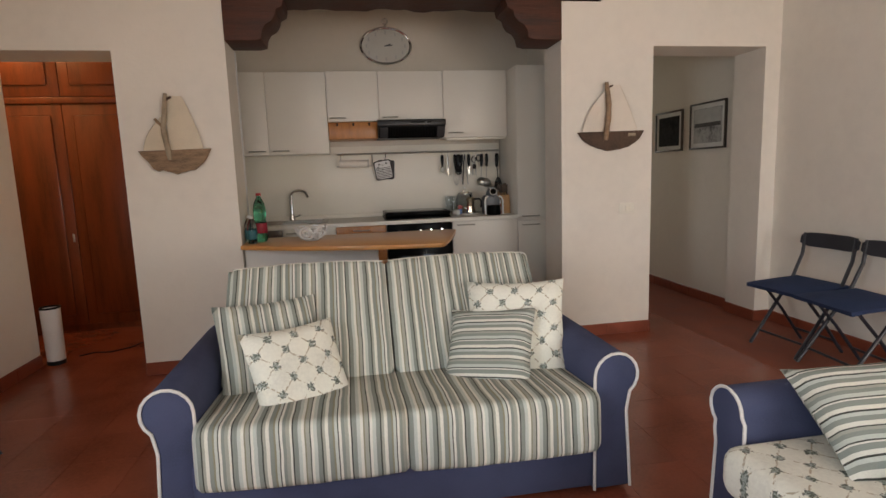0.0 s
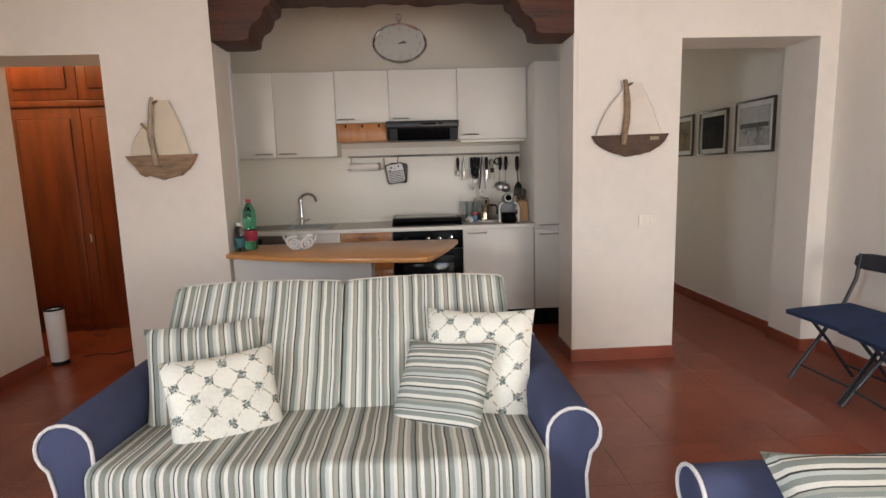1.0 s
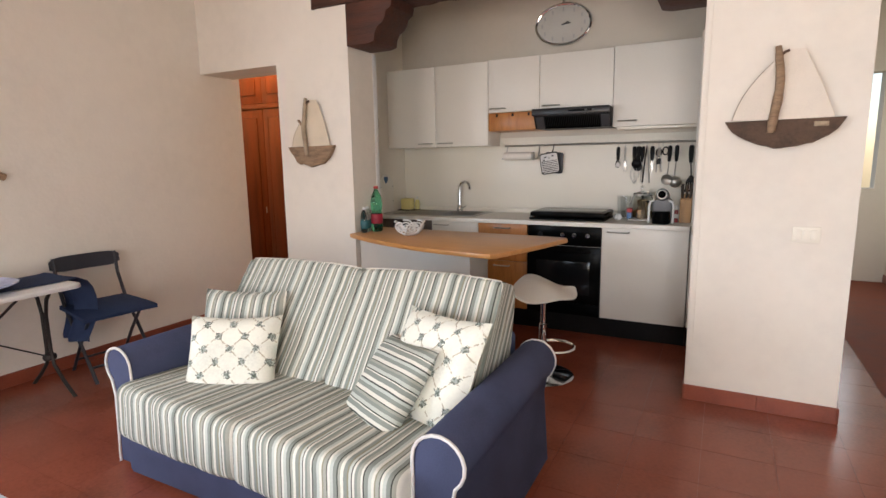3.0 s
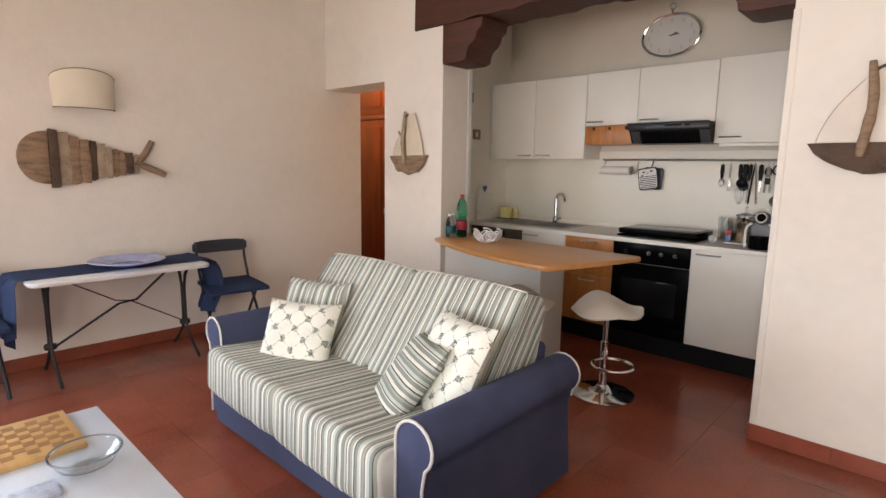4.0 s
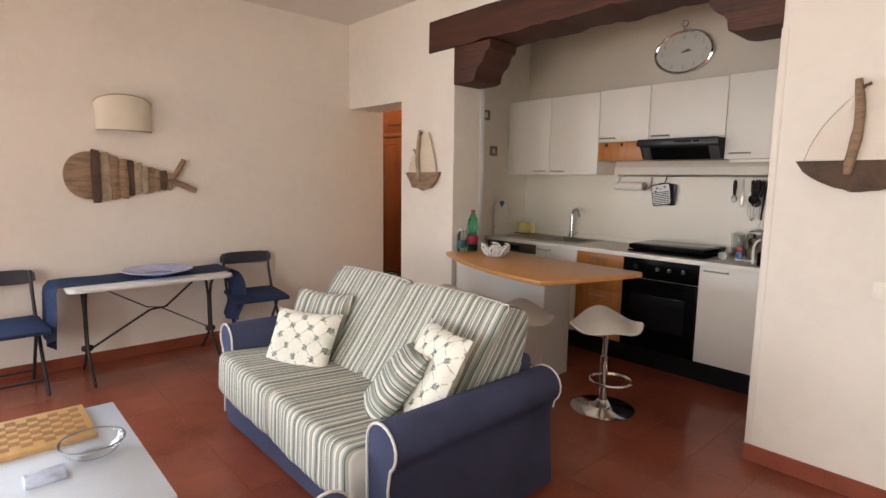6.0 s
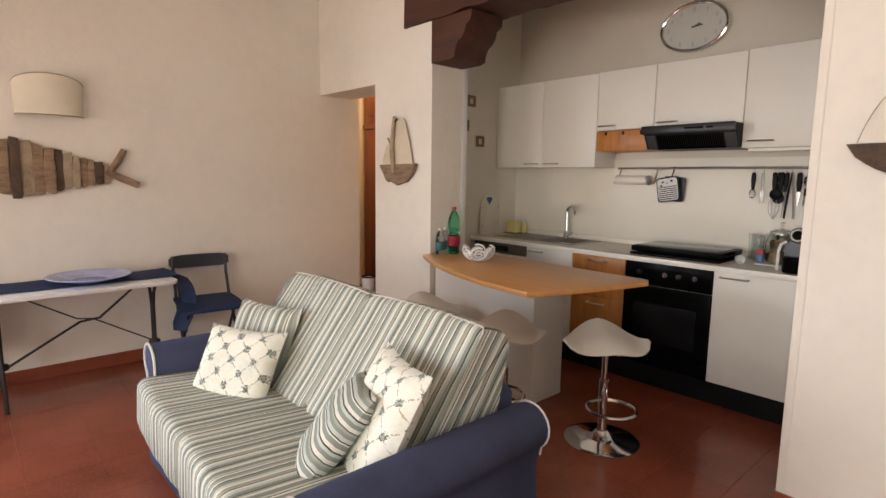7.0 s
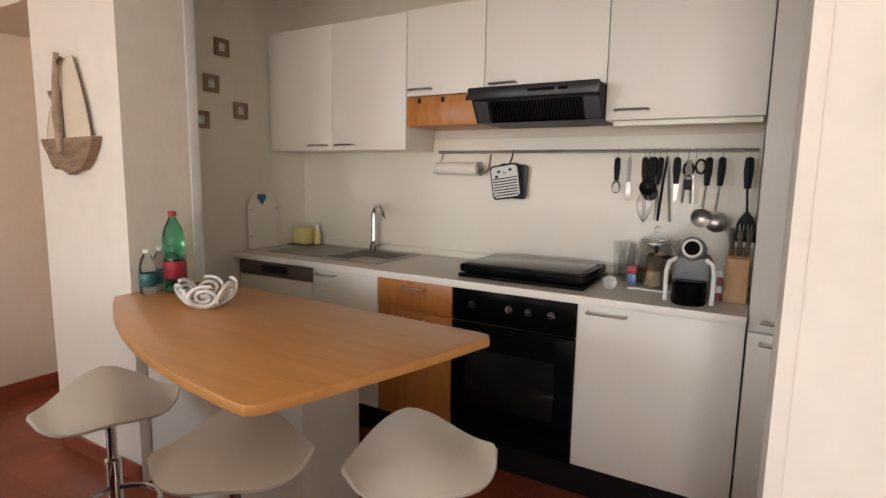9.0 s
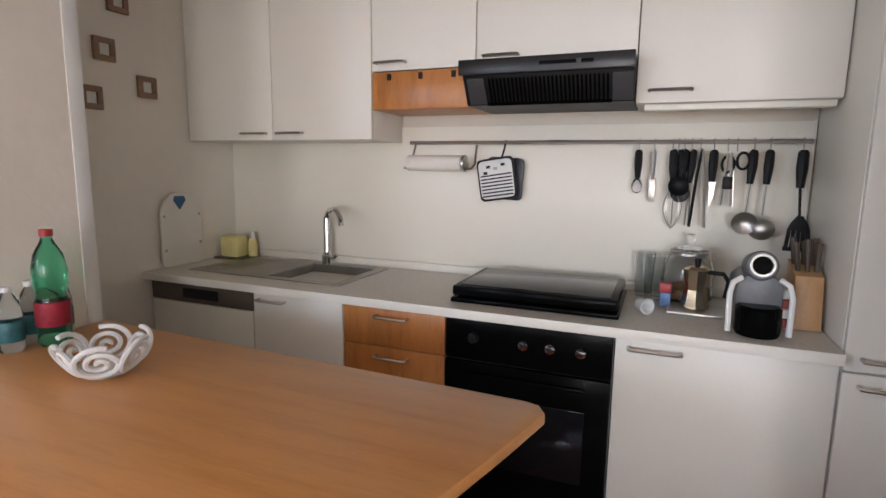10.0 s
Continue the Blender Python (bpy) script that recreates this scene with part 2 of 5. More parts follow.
DRIFT_PALE = mat("pale_driftwood", (0.38, 0.30, 0.21), rough=0.85, var=0.2, scale=12, fine=80, bump=0.5, bump_scale=70.0)
SAIL_OLD = mat("yellowed_sail_cloth", (0.70, 0.61, 0.47), rough=0.95, var=0.06, fine=200)
SAIL = mat("sail_cloth", (0.77, 0.70, 0.61), rough=0.95, var=0.05, fine=200)
GREENGLASS = glass("green_bottle", (0.16, 0.70, 0.43), 0.05)
CLEAR = glass("clear_glass", (0.93, 0.95, 0.95), 0.04)


# ---- shapes ----
def box(bm, x0, y0, z0, x1, y1, z1, bev=0.0, seg=2):
    vs = [bm.verts.new((x, y, z)) for x in (x0, x1) for y in (y0, y1) for z in (z0, z1)]
    fs = [bm.faces.new([vs[i] for i in q]) for q in ((0, 1, 3, 2), (4, 6, 7, 5), (0, 4, 5, 1), (2, 3, 7, 6), (0, 2, 6, 4), (1, 5, 7, 3))]
    if bev:
        es = list({e for f in fs for e in f.edges})
        bmesh.ops.bevel(bm, geom=es, offset=bev, segments=seg, profile=0.5, affect="EDGES")
    return bm


def prism(bm, outline, lo, hi, axis="z", bev=0.0):
    """An outline, given counter-clockwise, drawn out along an axis."""
    def at(a, b, h):
        return {"z": (a, b, h), "y": (a, h, b), "x": (h, a, b)}[axis]
    low = [bm.verts.new(at(a, b, lo)) for a, b in outline]
    top = [bm.verts.new(at(a, b, hi)) for a, b in outline]
    fs = [bm.faces.new(low[::-1]), bm.faces.new(top)]
    n = len(outline)
    for i in range(n):
        fs.append(bm.faces.new((low[i], low[(i + 1) % n], top[(i + 1) % n], top[i])))
    bmesh.ops.recalc_face_normals(bm, faces=fs)
    if bev:
        es = list({e for f in fs[:2] for e in f.edges})
        bmesh.ops.bevel(bm, geom=es, offset=bev, segments=2, profile=0.5, affect="EDGES")
    return bm


def lathe(bm, profile, cx=0.0, cy=0.0, cz=0.0, seg=24, wave=None):
    """Turns (radius, height) pairs round the z axis."""
    rings = []
    for r, z in profile:
        if r < 1e-5:
            rings.append([bm.verts.new((cx, cy, cz + z))])
        else:
            rings.append([bm.verts.new((cx + r * math.cos(2 * math.pi * k / seg), cy + r * math.sin(2 * math.pi * k / seg),
                                        cz + z + (wave(r, 2 * math.pi * k / seg) if wave else 0))) for k in range(seg)])
    fs = []
    for a, b in zip(rings, rings[1:]):
        for k in range(seg):
            j = (k + 1) % seg
            if len(a) == 1 and len(b) == 1:
                continue
            if len(a) == 1:
                fs.append(bm.faces.new((a[0], b[k], b[j])))
            elif len(b) == 1:
                fs.append(bm.faces.new((a[k], a[j], b[0])))
            else:
                fs.append(bm.faces.new((a[k], a[j], b[j], b[k])))
    bmesh.ops.recalc_face_normals(bm, faces=fs)
    return bm


def tube(bm, pts, r, seg=8, closed=False, radii=None):
    """A round bar along points."""
    pts = [Vector(p) for p in pts]
    n = len(pts)
    rings, side = [], None
    for i, p in enumerate(pts):
        a = pts[i - 1] if (i or closed) else p
        b = pts[(i + 1) % n] if (i < n - 1 or closed) else p
        d = (b - a).normalized()
        if side is None:
            side = d.cross(Vector((0, 0, 1)) if abs(d.z) < 0.9 else Vector((1, 0, 0))).normalized()
        side = (side - d * side.dot(d)).normalized()
        up = d.cross(side)
        rr = radii[i] if radii else r
        rings.append([bm.verts.new(p + rr * (math.cos(2 * math.pi * k / seg) * side + math.sin(2 * math.pi * k / seg) * up)) for k in range(seg)])
    fs = []
    for i in range(n if closed else n - 1):
        a, b = rings[i], rings[(i + 1) % n]
        for k in range(seg):
            j = (k + 1) % seg
            fs.append(bm.faces.new((a[k], a[j], b[j], b[k])))
    if not closed:
        fs += [bm.faces.new(rings[0][::-1]), bm.faces.new(rings[-1])]
    bmesh.ops.recalc_face_normals(bm, faces=fs)
    return bm


def sheet(bm, fn, nu, nv, thick):
    """A bent plate: fn(u, v) gives its middle, u and v from 0 to 1."""
    grid = [[Vector(fn(i / nu, j / nv)) for j in range(nv + 1)] for i in range(nu + 1)]

    def normal(i, j):
        a = grid[min(i + 1, nu)][j] - grid[max(i - 1, 0)][j]
        b = grid[i][min(j + 1, nv)] - grid[i][max(j - 1, 0)]
        return a.cross(b).normalized()
    top = [[bm.verts.new(grid[i][j] + normal(i, j) * thick / 2) for j in range(nv + 1)] for i in range(nu + 1)]
    low = [[bm.verts.new(grid[i][j] - normal(i, j) * thick / 2) for j in range(nv + 1)] for i in range(nu + 1)]
    fs = []
    for i in range(nu):
        for j in range(nv):
            fs.append(bm.faces.new((top[i][j], top[i + 1][j], top[i + 1][j + 1], top[i][j + 1])))
            fs.append(bm.faces.new((low[i][j], low[i][j + 1], low[i + 1][j + 1], low[i + 1][j])))
    rim = [(i, 0) for i in range(nu)] + [(nu, j) for j in range(nv)] + [(i, nv) for i in range(nu, 0, -1)] + [(0, j) for j in range(nv, 0, -1)]
    for (a, b), (c, d) in zip(rim, rim[1:] + rim[:1]):
        fs.append(bm.faces.new((top[a][b], low[a][b], low[c][d], top[c][d])))
    bmesh.ops.recalc_face_normals(bm, faces=fs)
    return bm


def wall_grid(bm, axis, lo, hi, u0, u1, z0, z1, holes=()):
    """A wall of real thickness along x (axis 'y') or along y (axis 'x'), with openings right through it: (u0, u1, z0, z1)."""
    us = sorted({u0, u1, *[h for q in holes for h in q[:2] if u0 <= h <= u1]})
    zs = sorted({z0, z1, *[h for q in holes for h in q[2:] if z0 <= h <= z1]})

    def solid(i, j):
        if not (0 <= i < len(us) - 1 and 0 <= j < len(zs) - 1):
            return False
        u, z = (us[i] + us[i + 1]) / 2, (zs[j] + zs[j + 1]) / 2
        return not any(q[0] < u < q[1] and q[2] < z < q[3] for q in holes)

    def at(u, d, z):
        return (u, d, z) if axis == "y" else (d, u, z)

    cache = {}

    def v(*p):
        if p not in cache:
            cache[p] = bm.verts.new(at(*p))
        return cache[p]

    fs = []
    for i in range(len(us) - 1):
        for j in range(len(zs) - 1):
            if not solid(i, j):
                continue
            a, b, c, d = us[i], us[i + 1], zs[j], zs[j + 1]
            fs.append(bm.faces.new((v(a, lo, c), v(b, lo, c), v(b, lo, d), v(a, lo, d))))
            fs.append(bm.faces.new((v(a, hi, c), v(a, hi, d), v(b, hi, d), v(b, hi, c))))
            for di, dj, q in ((-1, 0, ((a, c), (a, d))), (1, 0, ((b, c), (b, d))), (0, -1, ((a, c), (b, c))), (0, 1, ((a, d), (b, d)))):
                if not solid(i + di, j + dj):
                    (p, r), (s, t) = q
                    fs.append(bm.faces.new((v(p, lo, r), v(p, hi, r), v(s, hi, t), v(s, lo, t))))
    bmesh.ops.recalc_face_normals(bm, faces=fs)
    return bm


ORIGIN = {}


def thing(name, label, category, at=(0, 0, 0), group="", kind=""):
    ob = new(name)
    ob.empty_display_size = 0.1
    ob.location = at
    ORIGIN[ob.name] = Vector(at)
    return tagged(ob, label, category, group, kind)


def finish(name, bm, material, smooth=35):
    me = bpy.data.meshes.new(name)
    for f in bm.faces:
        f.smooth = True
    bm.to_mesh(me)
    bm.free()
    me.set_sharp_from_angle(angle=radians(smooth))
    me.materials.append(material)
    return me


def part(name, bm, material, parent, label="", smooth=35):
    """Links a bmesh, drawn in world places, as one mesh under a thing or a part of it."""
    o = ORIGIN[parent.name]
    bmesh.ops.translate(bm, verts=bm.verts, vec=-o)
    ob = new(name, finish(name, bm, material, smooth))
    ob.parent = parent
    ORIGIN[ob.name] = o
    return tagged(ob, label)


def whole(name, bm, material, label, category="", group="", kind="", smooth=35):
    """One mesh that is a thing of its own."""
    ob = new(name, finish(name, bm, material, smooth))
    return tagged(ob, label, category, group, kind)


def B():
    return bmesh.new()


# ---- the large structure ----
LX, RX, WY, WB, BACK, TOP, SY = -1.03, 4.53, 5.045, 5.385, 6.50, 2.90, -0.9
KL, KR = 0.05, 3.0          # the kitchen recess between its side walls
JL, JR = 0.49, 2.76          # its opening

whole("wall_north", wall_grid(B(), "y", WY, WB, LX, RX, 0, TOP, [(LX - 1, -0.185, 0, 2.10), (JL, JR, 0, 2.445), (0.19, 3.06, 2.445, 2.69), (3.47, 4.40, 0, 2.145)]),
      WALL, "warm white plaster wall with a kitchen opening and doorways", kind="structure")
# the west opening is invented, out of view, to hold the fill lamp
whole("wall_west", wall_grid(B(), "x", LX - 0.3, LX, SY, 5.45, 0, TOP, [(0.1, 1.4, 0.9, 2.3)]), WALL, "warm white plaster wall with an opening added for fill light", kind="structure")
whole("wall_east", wall_grid(B(), "x", RX, RX + 0.3, SY, WY, 0, TOP), WALL, "plain warm white plaster wall", kind="structure")
whole("wall_south", wall_grid(B(), "y", SY - 0.35, SY, LX - 0.3, RX + 0.3, 0, TOP, [(a, b, 0.0, 2.25) for a, b in WINDOWS]),
      WALL, "white plaster wall with two french windows", kind="structure")
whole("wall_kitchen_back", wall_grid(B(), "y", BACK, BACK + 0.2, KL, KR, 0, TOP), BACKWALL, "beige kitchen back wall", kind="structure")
whole("wall_kitchen_side", wall_grid(B(), "x", KL - 0.12, KL, WB, BACK + 0.2, 0, TOP), WALL_K, "off-white kitchen side wall", kind="structure")
whole("wall_corridor_side", wall_grid(B(), "x", KR, 3.47, WB, 9.0, 0, TOP), WALL_K, "plain wall between kitchen and corridor", kind="structure")
whole("wall_corridor_east", wall_grid(B(), "x", 4.47, 4.7, WB, 9.0, 0, TOP), WALL_K, "off-white corridor wall hung with pictures", kind="structure")
# end wall is out of view; its opening is made up for the fill lamp
whole("wall_corridor_end", wall_grid(B(), "y", 9.0, 9.2, 3.47, 4.47, 0, TOP, [(3.6, 4.3, 1.0, 2.2)]), WALL_K, "corridor end wall with an opening added for the fill lamp", kind="structure")
whole("wall_hall_south", wall_grid(B(), "y", 5.33, 5.45, -2.42, LX - 0.3, 0, TOP), WALL, "plain hall wall", kind="structure")
whole("wall_hall_west", wall_grid(B(), "x", -2.52, -2.42, 5.33, 7.2, 0, TOP), WALL, "plain hall wall", kind="structure")
whole("wall_hall_north", wall_grid(B(), "y", 7.0, 7.2, -2.42, KL - 0.12, 0, TOP), WALL, "plain hall wall", kind="structure")
whole("ceiling", box(B(), -3.4, SY - 0.4, TOP, 5.0, 9.3, TOP + 0.15), CEIL, "plain white plaster ceiling", kind="structure")
whole("ground", box(B(), -40, -60, -0.5, 40, SY - 0.4, -0.12), mat("terrace_stone", (0.42, 0.38, 0.33), 0.8, var=0.15), "pale terrace paving outside", kind="structure")
floor_ob = whole("floor", box(B(), -3.4, SY - 0.4, -0.12, 5.0, 9.3, -0.003), GROUT, "polished terracotta tiled floor", kind="structure")


def skirting(name, x0, y0, x1, y1, h=0.088, tile=0.302):
    """A strip of skirting tiles with open joints over a recessed bed."""
    x0, x1, y0, y1 = min(x0, x1), max(x0, x1), min(y0, y1), max(y0, y1)
    along_x = x1 - x0 > y1 - y0
    lo, hi = (x0, x1) if along_x else (y0, y1)
    m = 0.002
    bed = box(B(), lo, y0 + m, 0, hi, y1 - m, h - m) if along_x else box(B(), x0 + m, lo, 0, x1 - m, hi, h - m)
    strip = whole(name, bed, GROUT, "terracotta skirting tiles along the wall", kind="structure")
    ORIGIN[strip.name] = Vector((0, 0, 0))
    n = max(1, round((hi - lo) / tile))
    for k in range(n):
        a, b = lo + (hi - lo) * k / n + 0.0012, lo + (hi - lo) * (k + 1) / n - 0.0012
        part("tile", box(B(), a, y0, 0.002, b, y1, h, 0.003, 1) if along_x else box(B(), x0, a, 0.002, x1, b, h, 0.003, 1), SKIRT, strip)


T = 0.011
skirting("baseboard", LX, SY, LX + T, 5.45)
skirting("baseboard", RX - T, SY, RX, WY - T)
skirting("baseboard", -0.185, WY - T, JL, WY)
skirting("baseboard", JR, WY - T, 3.47, WY)
skirting("baseboard", 4.40, WY - T, RX, WY)
skirting("baseboard", JR - T, WY - T, JR, WB)
skirting("baseboard", 3.47, WY - T, 3.47 + T, 9.0)
skirting("baseboard", 4.47 - T, WB, 4.47, 9.0)
skirting("baseboard", 4.40 - T, WY - T, 4.40, WB)
skirting("baseboard", -0.185, WY, -0.185 - T, WB)

# french windows behind, each with two leaves
for k, (wx0, wx1) in enumerate(WINDOWS):
    win = thing(f"window_{k + 1}", "white-framed french window", "window", ((wx0 + wx1) / 2, SY, 0), kind="structure")
    fr = B()
    for a, b in ((wx0, wx0 + 0.06), (wx1 - 0.06, wx1), ((wx0 + wx1) / 2 - 0.05, (wx0 + wx1) / 2 + 0.05)):
        box(fr, a, SY - 0.22, 0, b, SY - 0.16, 2.25, 0.004)
    for a, b in ((0.0, 0.12), (2.17, 2.25)):
        box(fr, wx0 + 0.06, SY - 0.215, a, (wx0 + wx1) / 2 - 0.05, SY - 0.165, b)
        box(fr, (wx0 + wx1) / 2 + 0.05, SY - 0.215, a, wx1 - 0.06, SY - 0.165, b)
    part("window_frame", fr, WHITEPAINT, win)
    for a, b in ((wx0 + 0.06, (wx0 + wx1) / 2 - 0.05), ((wx0 + wx1) / 2 + 0.05, wx1 - 0.06)):
        pane = part("pane", box(B(), a, SY - 0.193, 0.12, b, SY - 0.187, 2.17), CLEAR, win)
        pane.visible_shadow = False


# invented casement, never in view, standing round the west fill lamp
win = thing("window_3", "unseen white-framed casement window added around the fill light", "window", (LX - 0.2, 0.75, 0.9), kind="structure")
fr = B()
for a, b in ((0.1, 0.16), (1.34, 1.4), (0.71, 0.79)):
    box(fr, LX - 0.22, a, 0.9, LX - 0.16, b, 2.3, 0.004)
for a, b in ((0.9, 0.97), (2.23, 2.3)):
    box(fr, LX - 0.215, 0.16, a, LX - 0.165, 0.71, b)
    box(fr, LX - 0.215, 0.79, a, LX - 0.165, 1.34, b)
part("window_frame", fr, WHITEPAINT, win)
for a, b in ((0.16, 0.71), (0.79, 1.34)):
    pane = part("pane", box(B(), LX - 0.193, a, 0.97, LX - 0.187, b, 2.23), CLEAR, win)
    pane.visible_shadow = False


# ---- the beam and its corbels ----
def beam_mesh():
    bm = B()
    rnd = random.Random(4)
    n = 40
    rings = []
    for i in range(n + 1):
        x = 0.20 + (3.05 - 0.20) * i / n
        w = [rnd.uniform(-0.006, 0.006) for _ in range(4)]
        e = 0.006 * math.sin(i * 0.9) + 0.004 * math.sin(i * 2.3)
        ring = [(x, 5.025 + w[0] * 0.4, 2.447 + 0.02 * i / n + w[1] + e), (x, 5.37 + w[2], 2.445 + 0.02 * i / n + w[3] - e), (x, 5.37, 2.685), (x, 5.028, 2.685 + w[0] * 0.4)]
        rings.append([bm.verts.new(p) for p in ring])
    for a, b in zip(rings, rings[1:]):
        for k in range(4):
            bm.faces.new((a[k], a[(k + 1) % 4], b[(k + 1) % 4], b[k]))
    bm.faces.new(rings[0][::-1])
    bm.faces.new(rings[-1])
    bmesh.ops.recalc_face_normals(bm, faces=bm.faces)
    return bm


whole("ceiling_beam", beam_mesh(), BEAM, "dark aged chestnut beam over the kitchen opening", "beam", smooth=20)
CORBEL = [(0, 0.27), (0, 0.0), (0.21, 0.0), (0.265, 0.012), (0.275, 0.06), (0.30, 0.095), (0.345, 0.115), (0.375, 0.15), (0.385, 0.185), (0.43, 0.205), (0.44, 0.24), (0.44, 0.27)]
for side, jamb, reach, foot in ((1, JL, 0.86, 2.163), (-1, JR, 0.92, 2.182)):
    cb = prism(B(), [(jamb + side * (0.002 + a * reach), foot + b * 1.04) for a, b in (CORBEL if side > 0 else CORBEL[::-1])], 5.032, 5.33, "y", 0.006)
    whole("corbel", cb, BEAM, "carved dark wooden corbel under the beam", "corbel", "corbels under the beam")

# ---- the kitchen: base units ----
FY = 5.93        # front of the base units
BASE = 0.155


def bar_handle(bm, x, y, z, length, out=0.028):
    """A slim bow handle on a front that looks to -y."""
    tube(bm, [(x - length / 2, y, z), (x - length / 2, y - out, z), (x - length / 2 + 0.01, y - out - 0.004, z), (x + length / 2 - 0.01, y - out - 0.004, z), (x + length / 2, y - out, z), (x + length / 2, y, z)], 0.0055, 6)
    return bm


def base_unit(name, label, x0, x1):
    u = thing(name, label, "cabinet", ((x0 + x1) / 2, FY + 0.28, 0), "kitchen base units")
    part("body", box(B(), x0 + 0.002, FY + 0.022, BASE, x1 - 0.002, BACK - 0.03, 0.852), LAMINATE_EDGE, u)
    part("plinth", box(B(), x0, FY + 0.05, 0, x1, FY + 0.066, BASE - 0.003), PLINTH, u, "dark recessed plinth")
    return u


dish = base_unit("dishwasher_cabinet", "dishwasher with a grey control strip and white laminate front", 0.065, 0.65)
part("control_panel", box(B(), 0.068, FY, 0.765, 0.647, FY + 0.02, 0.852, 0.003), GREYSTRIP, dish, "grey control strip with a recessed grip")
part("grip", box(B(), 0.26, FY - 0.006, 0.785, 0.46, FY + 0.006, 0.83, 0.004), BLACK_MATT, dish, "black recessed grip")
part("door", box(B(), 0.068, FY, BASE, 0.647, FY + 0.02, 0.761, 0.003), LAMINATE, dish)
sinku = base_unit("sink_cabinet", "white laminate sink cabinet with one door", 0.65, 1.09)
d = part("door", box(B(), 0.653, FY, BASE, 1.087, FY + 0.02, 0.852, 0.003), LAMINATE, sinku)
part("handle", bar_handle(B(), 0.75, FY, 0.822, 0.13), NICKEL, d, "slim nickel bow handle")
draw = base_unit("drawer_cabinet", "orange beech drawer cabinet with nickel handles", 1.09, 1.52)
for z0, z1 in ((0.70, 0.852), (0.545, 0.697), (BASE, 0.542)):
    d = part("drawer_front", box(B(), 1.093, FY, z0, 1.517, FY + 0.02, z1, 0.003), BEECH_V, draw)
    part("handle", bar_handle(B(), 1.305, FY, z1 - 0.035, 0.13), NICKEL, d, "slim nickel bow handle")
ovenu = base_unit("oven", "black built-in oven with chrome knobs", 1.52, 2.10)
part("control_panel", box(B(), 1.523, FY - 0.004, 0.70, 2.097, FY + 0.02, 0.852, 0.004), BLACK, ovenu)
for x in (1.63, 1.81, 1.90, 2.0):
    k = lathe(B(), [(0.0, 0), (0.019, 0), (0.017, 0.022), (0.0, 0.024)], seg=16)
    bmesh.ops.rotate(k, verts=k.verts, cent=(0, 0, 0), matrix=Euler((radians(90), 0, 0)).to_matrix())
    bmesh.ops.translate(k, verts=k.verts, vec=(x, FY - 0.004, 0.785))
    part("knob", k, BLACK_MATT if x < 1.7 else CHROME, ovenu, "small chrome knob" if x > 1.7 else "")
od = part("oven_door", box(B(), 1.523, FY - 0.012, 0.25, 2.097, FY + 0.02, 0.695, 0.005), BLACK, ovenu)
part("oven_window", box(B(), 1.60, FY - 0.0145, 0.32, 2.02, FY - 0.011, 0.58, 0.001), DARKGLASS, od, "dark reflecting oven window")
part("handle", box(B(), 1.60, FY - 0.03, 0.648, 2.02, FY - 0.0125, 0.664, 0.004), BLACK, od, "black bar handle")
part("lower_panel", box(B(), 1.523, FY - 0.004, BASE, 2.097, FY + 0.02, 0.246, 0.003), BLACK, ovenu)
wu = base_unit("base_cabinet", "white laminate base cabinet with one door", 2.10, 2.70)
d = part("door", box(B(), 2.103, FY, BASE, 2.697, FY + 0.02, 0.852, 0.003), LAMINATE, wu)
part("handle", bar_handle(B(), 2.22, FY, 0.822, 0.15), NICKEL, d, "slim nickel bow handle")

tall = thing("tall_cabinet", "tall narrow white laminate cabinet with two doors", "cabinet", (2.85, 6.2, 0))
part("body", box(B(), 2.703, FY + 0.022, BASE, 2.995, BACK - 0.003, 2.185, 0.002), LAMINATE, tall)
part("plinth", box(B(), 2.703, FY + 0.05, 0, 2.995, FY + 0.066, BASE - 0.003), PLINTH, tall, "dark recessed plinth")
for z0, z1, hz in ((BASE, 0.828, 0.795), (0.834, 2.185, 0.872)):
    d = part("door", box(B(), 2.705, FY, z0, 2.995, FY + 0.02, z1, 0.003), LAMINATE, tall)
    part("handle", bar_handle(B(), 2.82, FY, hz, 0.15), NICKEL, d, "slim nickel bow handle")

# worktop with the sink let in
SX0, SX1, SY0, SY1 = 0.62, 0.97, 6.06, 6.40
wt = B()
for a in ((0.053, FY - 0.03, SX0, BACK - 0.002), (SX1, FY - 0.03, 2.699, BACK - 0.002), (SX0, FY - 0.03, SX1, SY0), (SX0, SY1, SX1, BACK - 0.002)):
    box(wt, a[0], a[1], 0.856, a[2], a[3], 0.888)
worktop = thing("worktop", "pale speckled laminate worktop with a white edge", "worktop", (1.37, 6.2, 0.856))
part("slab", wt, WORKTOP, worktop)
part("upstand", box(B(), 0.053, BACK - 0.02, 0.889, 2.699, BACK - 0.004, 0.925, 0.003), PANEL, worktop, "white upstand strip")
part("edging", box(B(), 0.053, FY - 0.036, 0.8555, 2.699, FY - 0.03, 0.8885, 0.002), LAMINATE, worktop, "white rounded edging")

sink = thing("sink", "brushed steel sink with a drainer", "sink", (0.6, 6.23, 0.888))
sk = B()
box(sk, 0.20, 6.02, 0.8885, SX0, 6.44, 0.8925, 0.0015)
box(sk, SX1, 6.02, 0.8885, 1.02, 6.44, 0.8925, 0.0015)
box(sk, SX0, 6.02, 0.8885, SX1, SY0, 0.8925)
box(sk, SX0, SY1, 0.8885, SX1, 6.44, 0.8925)
part("rim", sk, SINKSTEEL, sink)
bowl = B()
wall_t = 0.004
box(bowl, SX0, SY0, 0.73, SX1, SY1, 0.734)
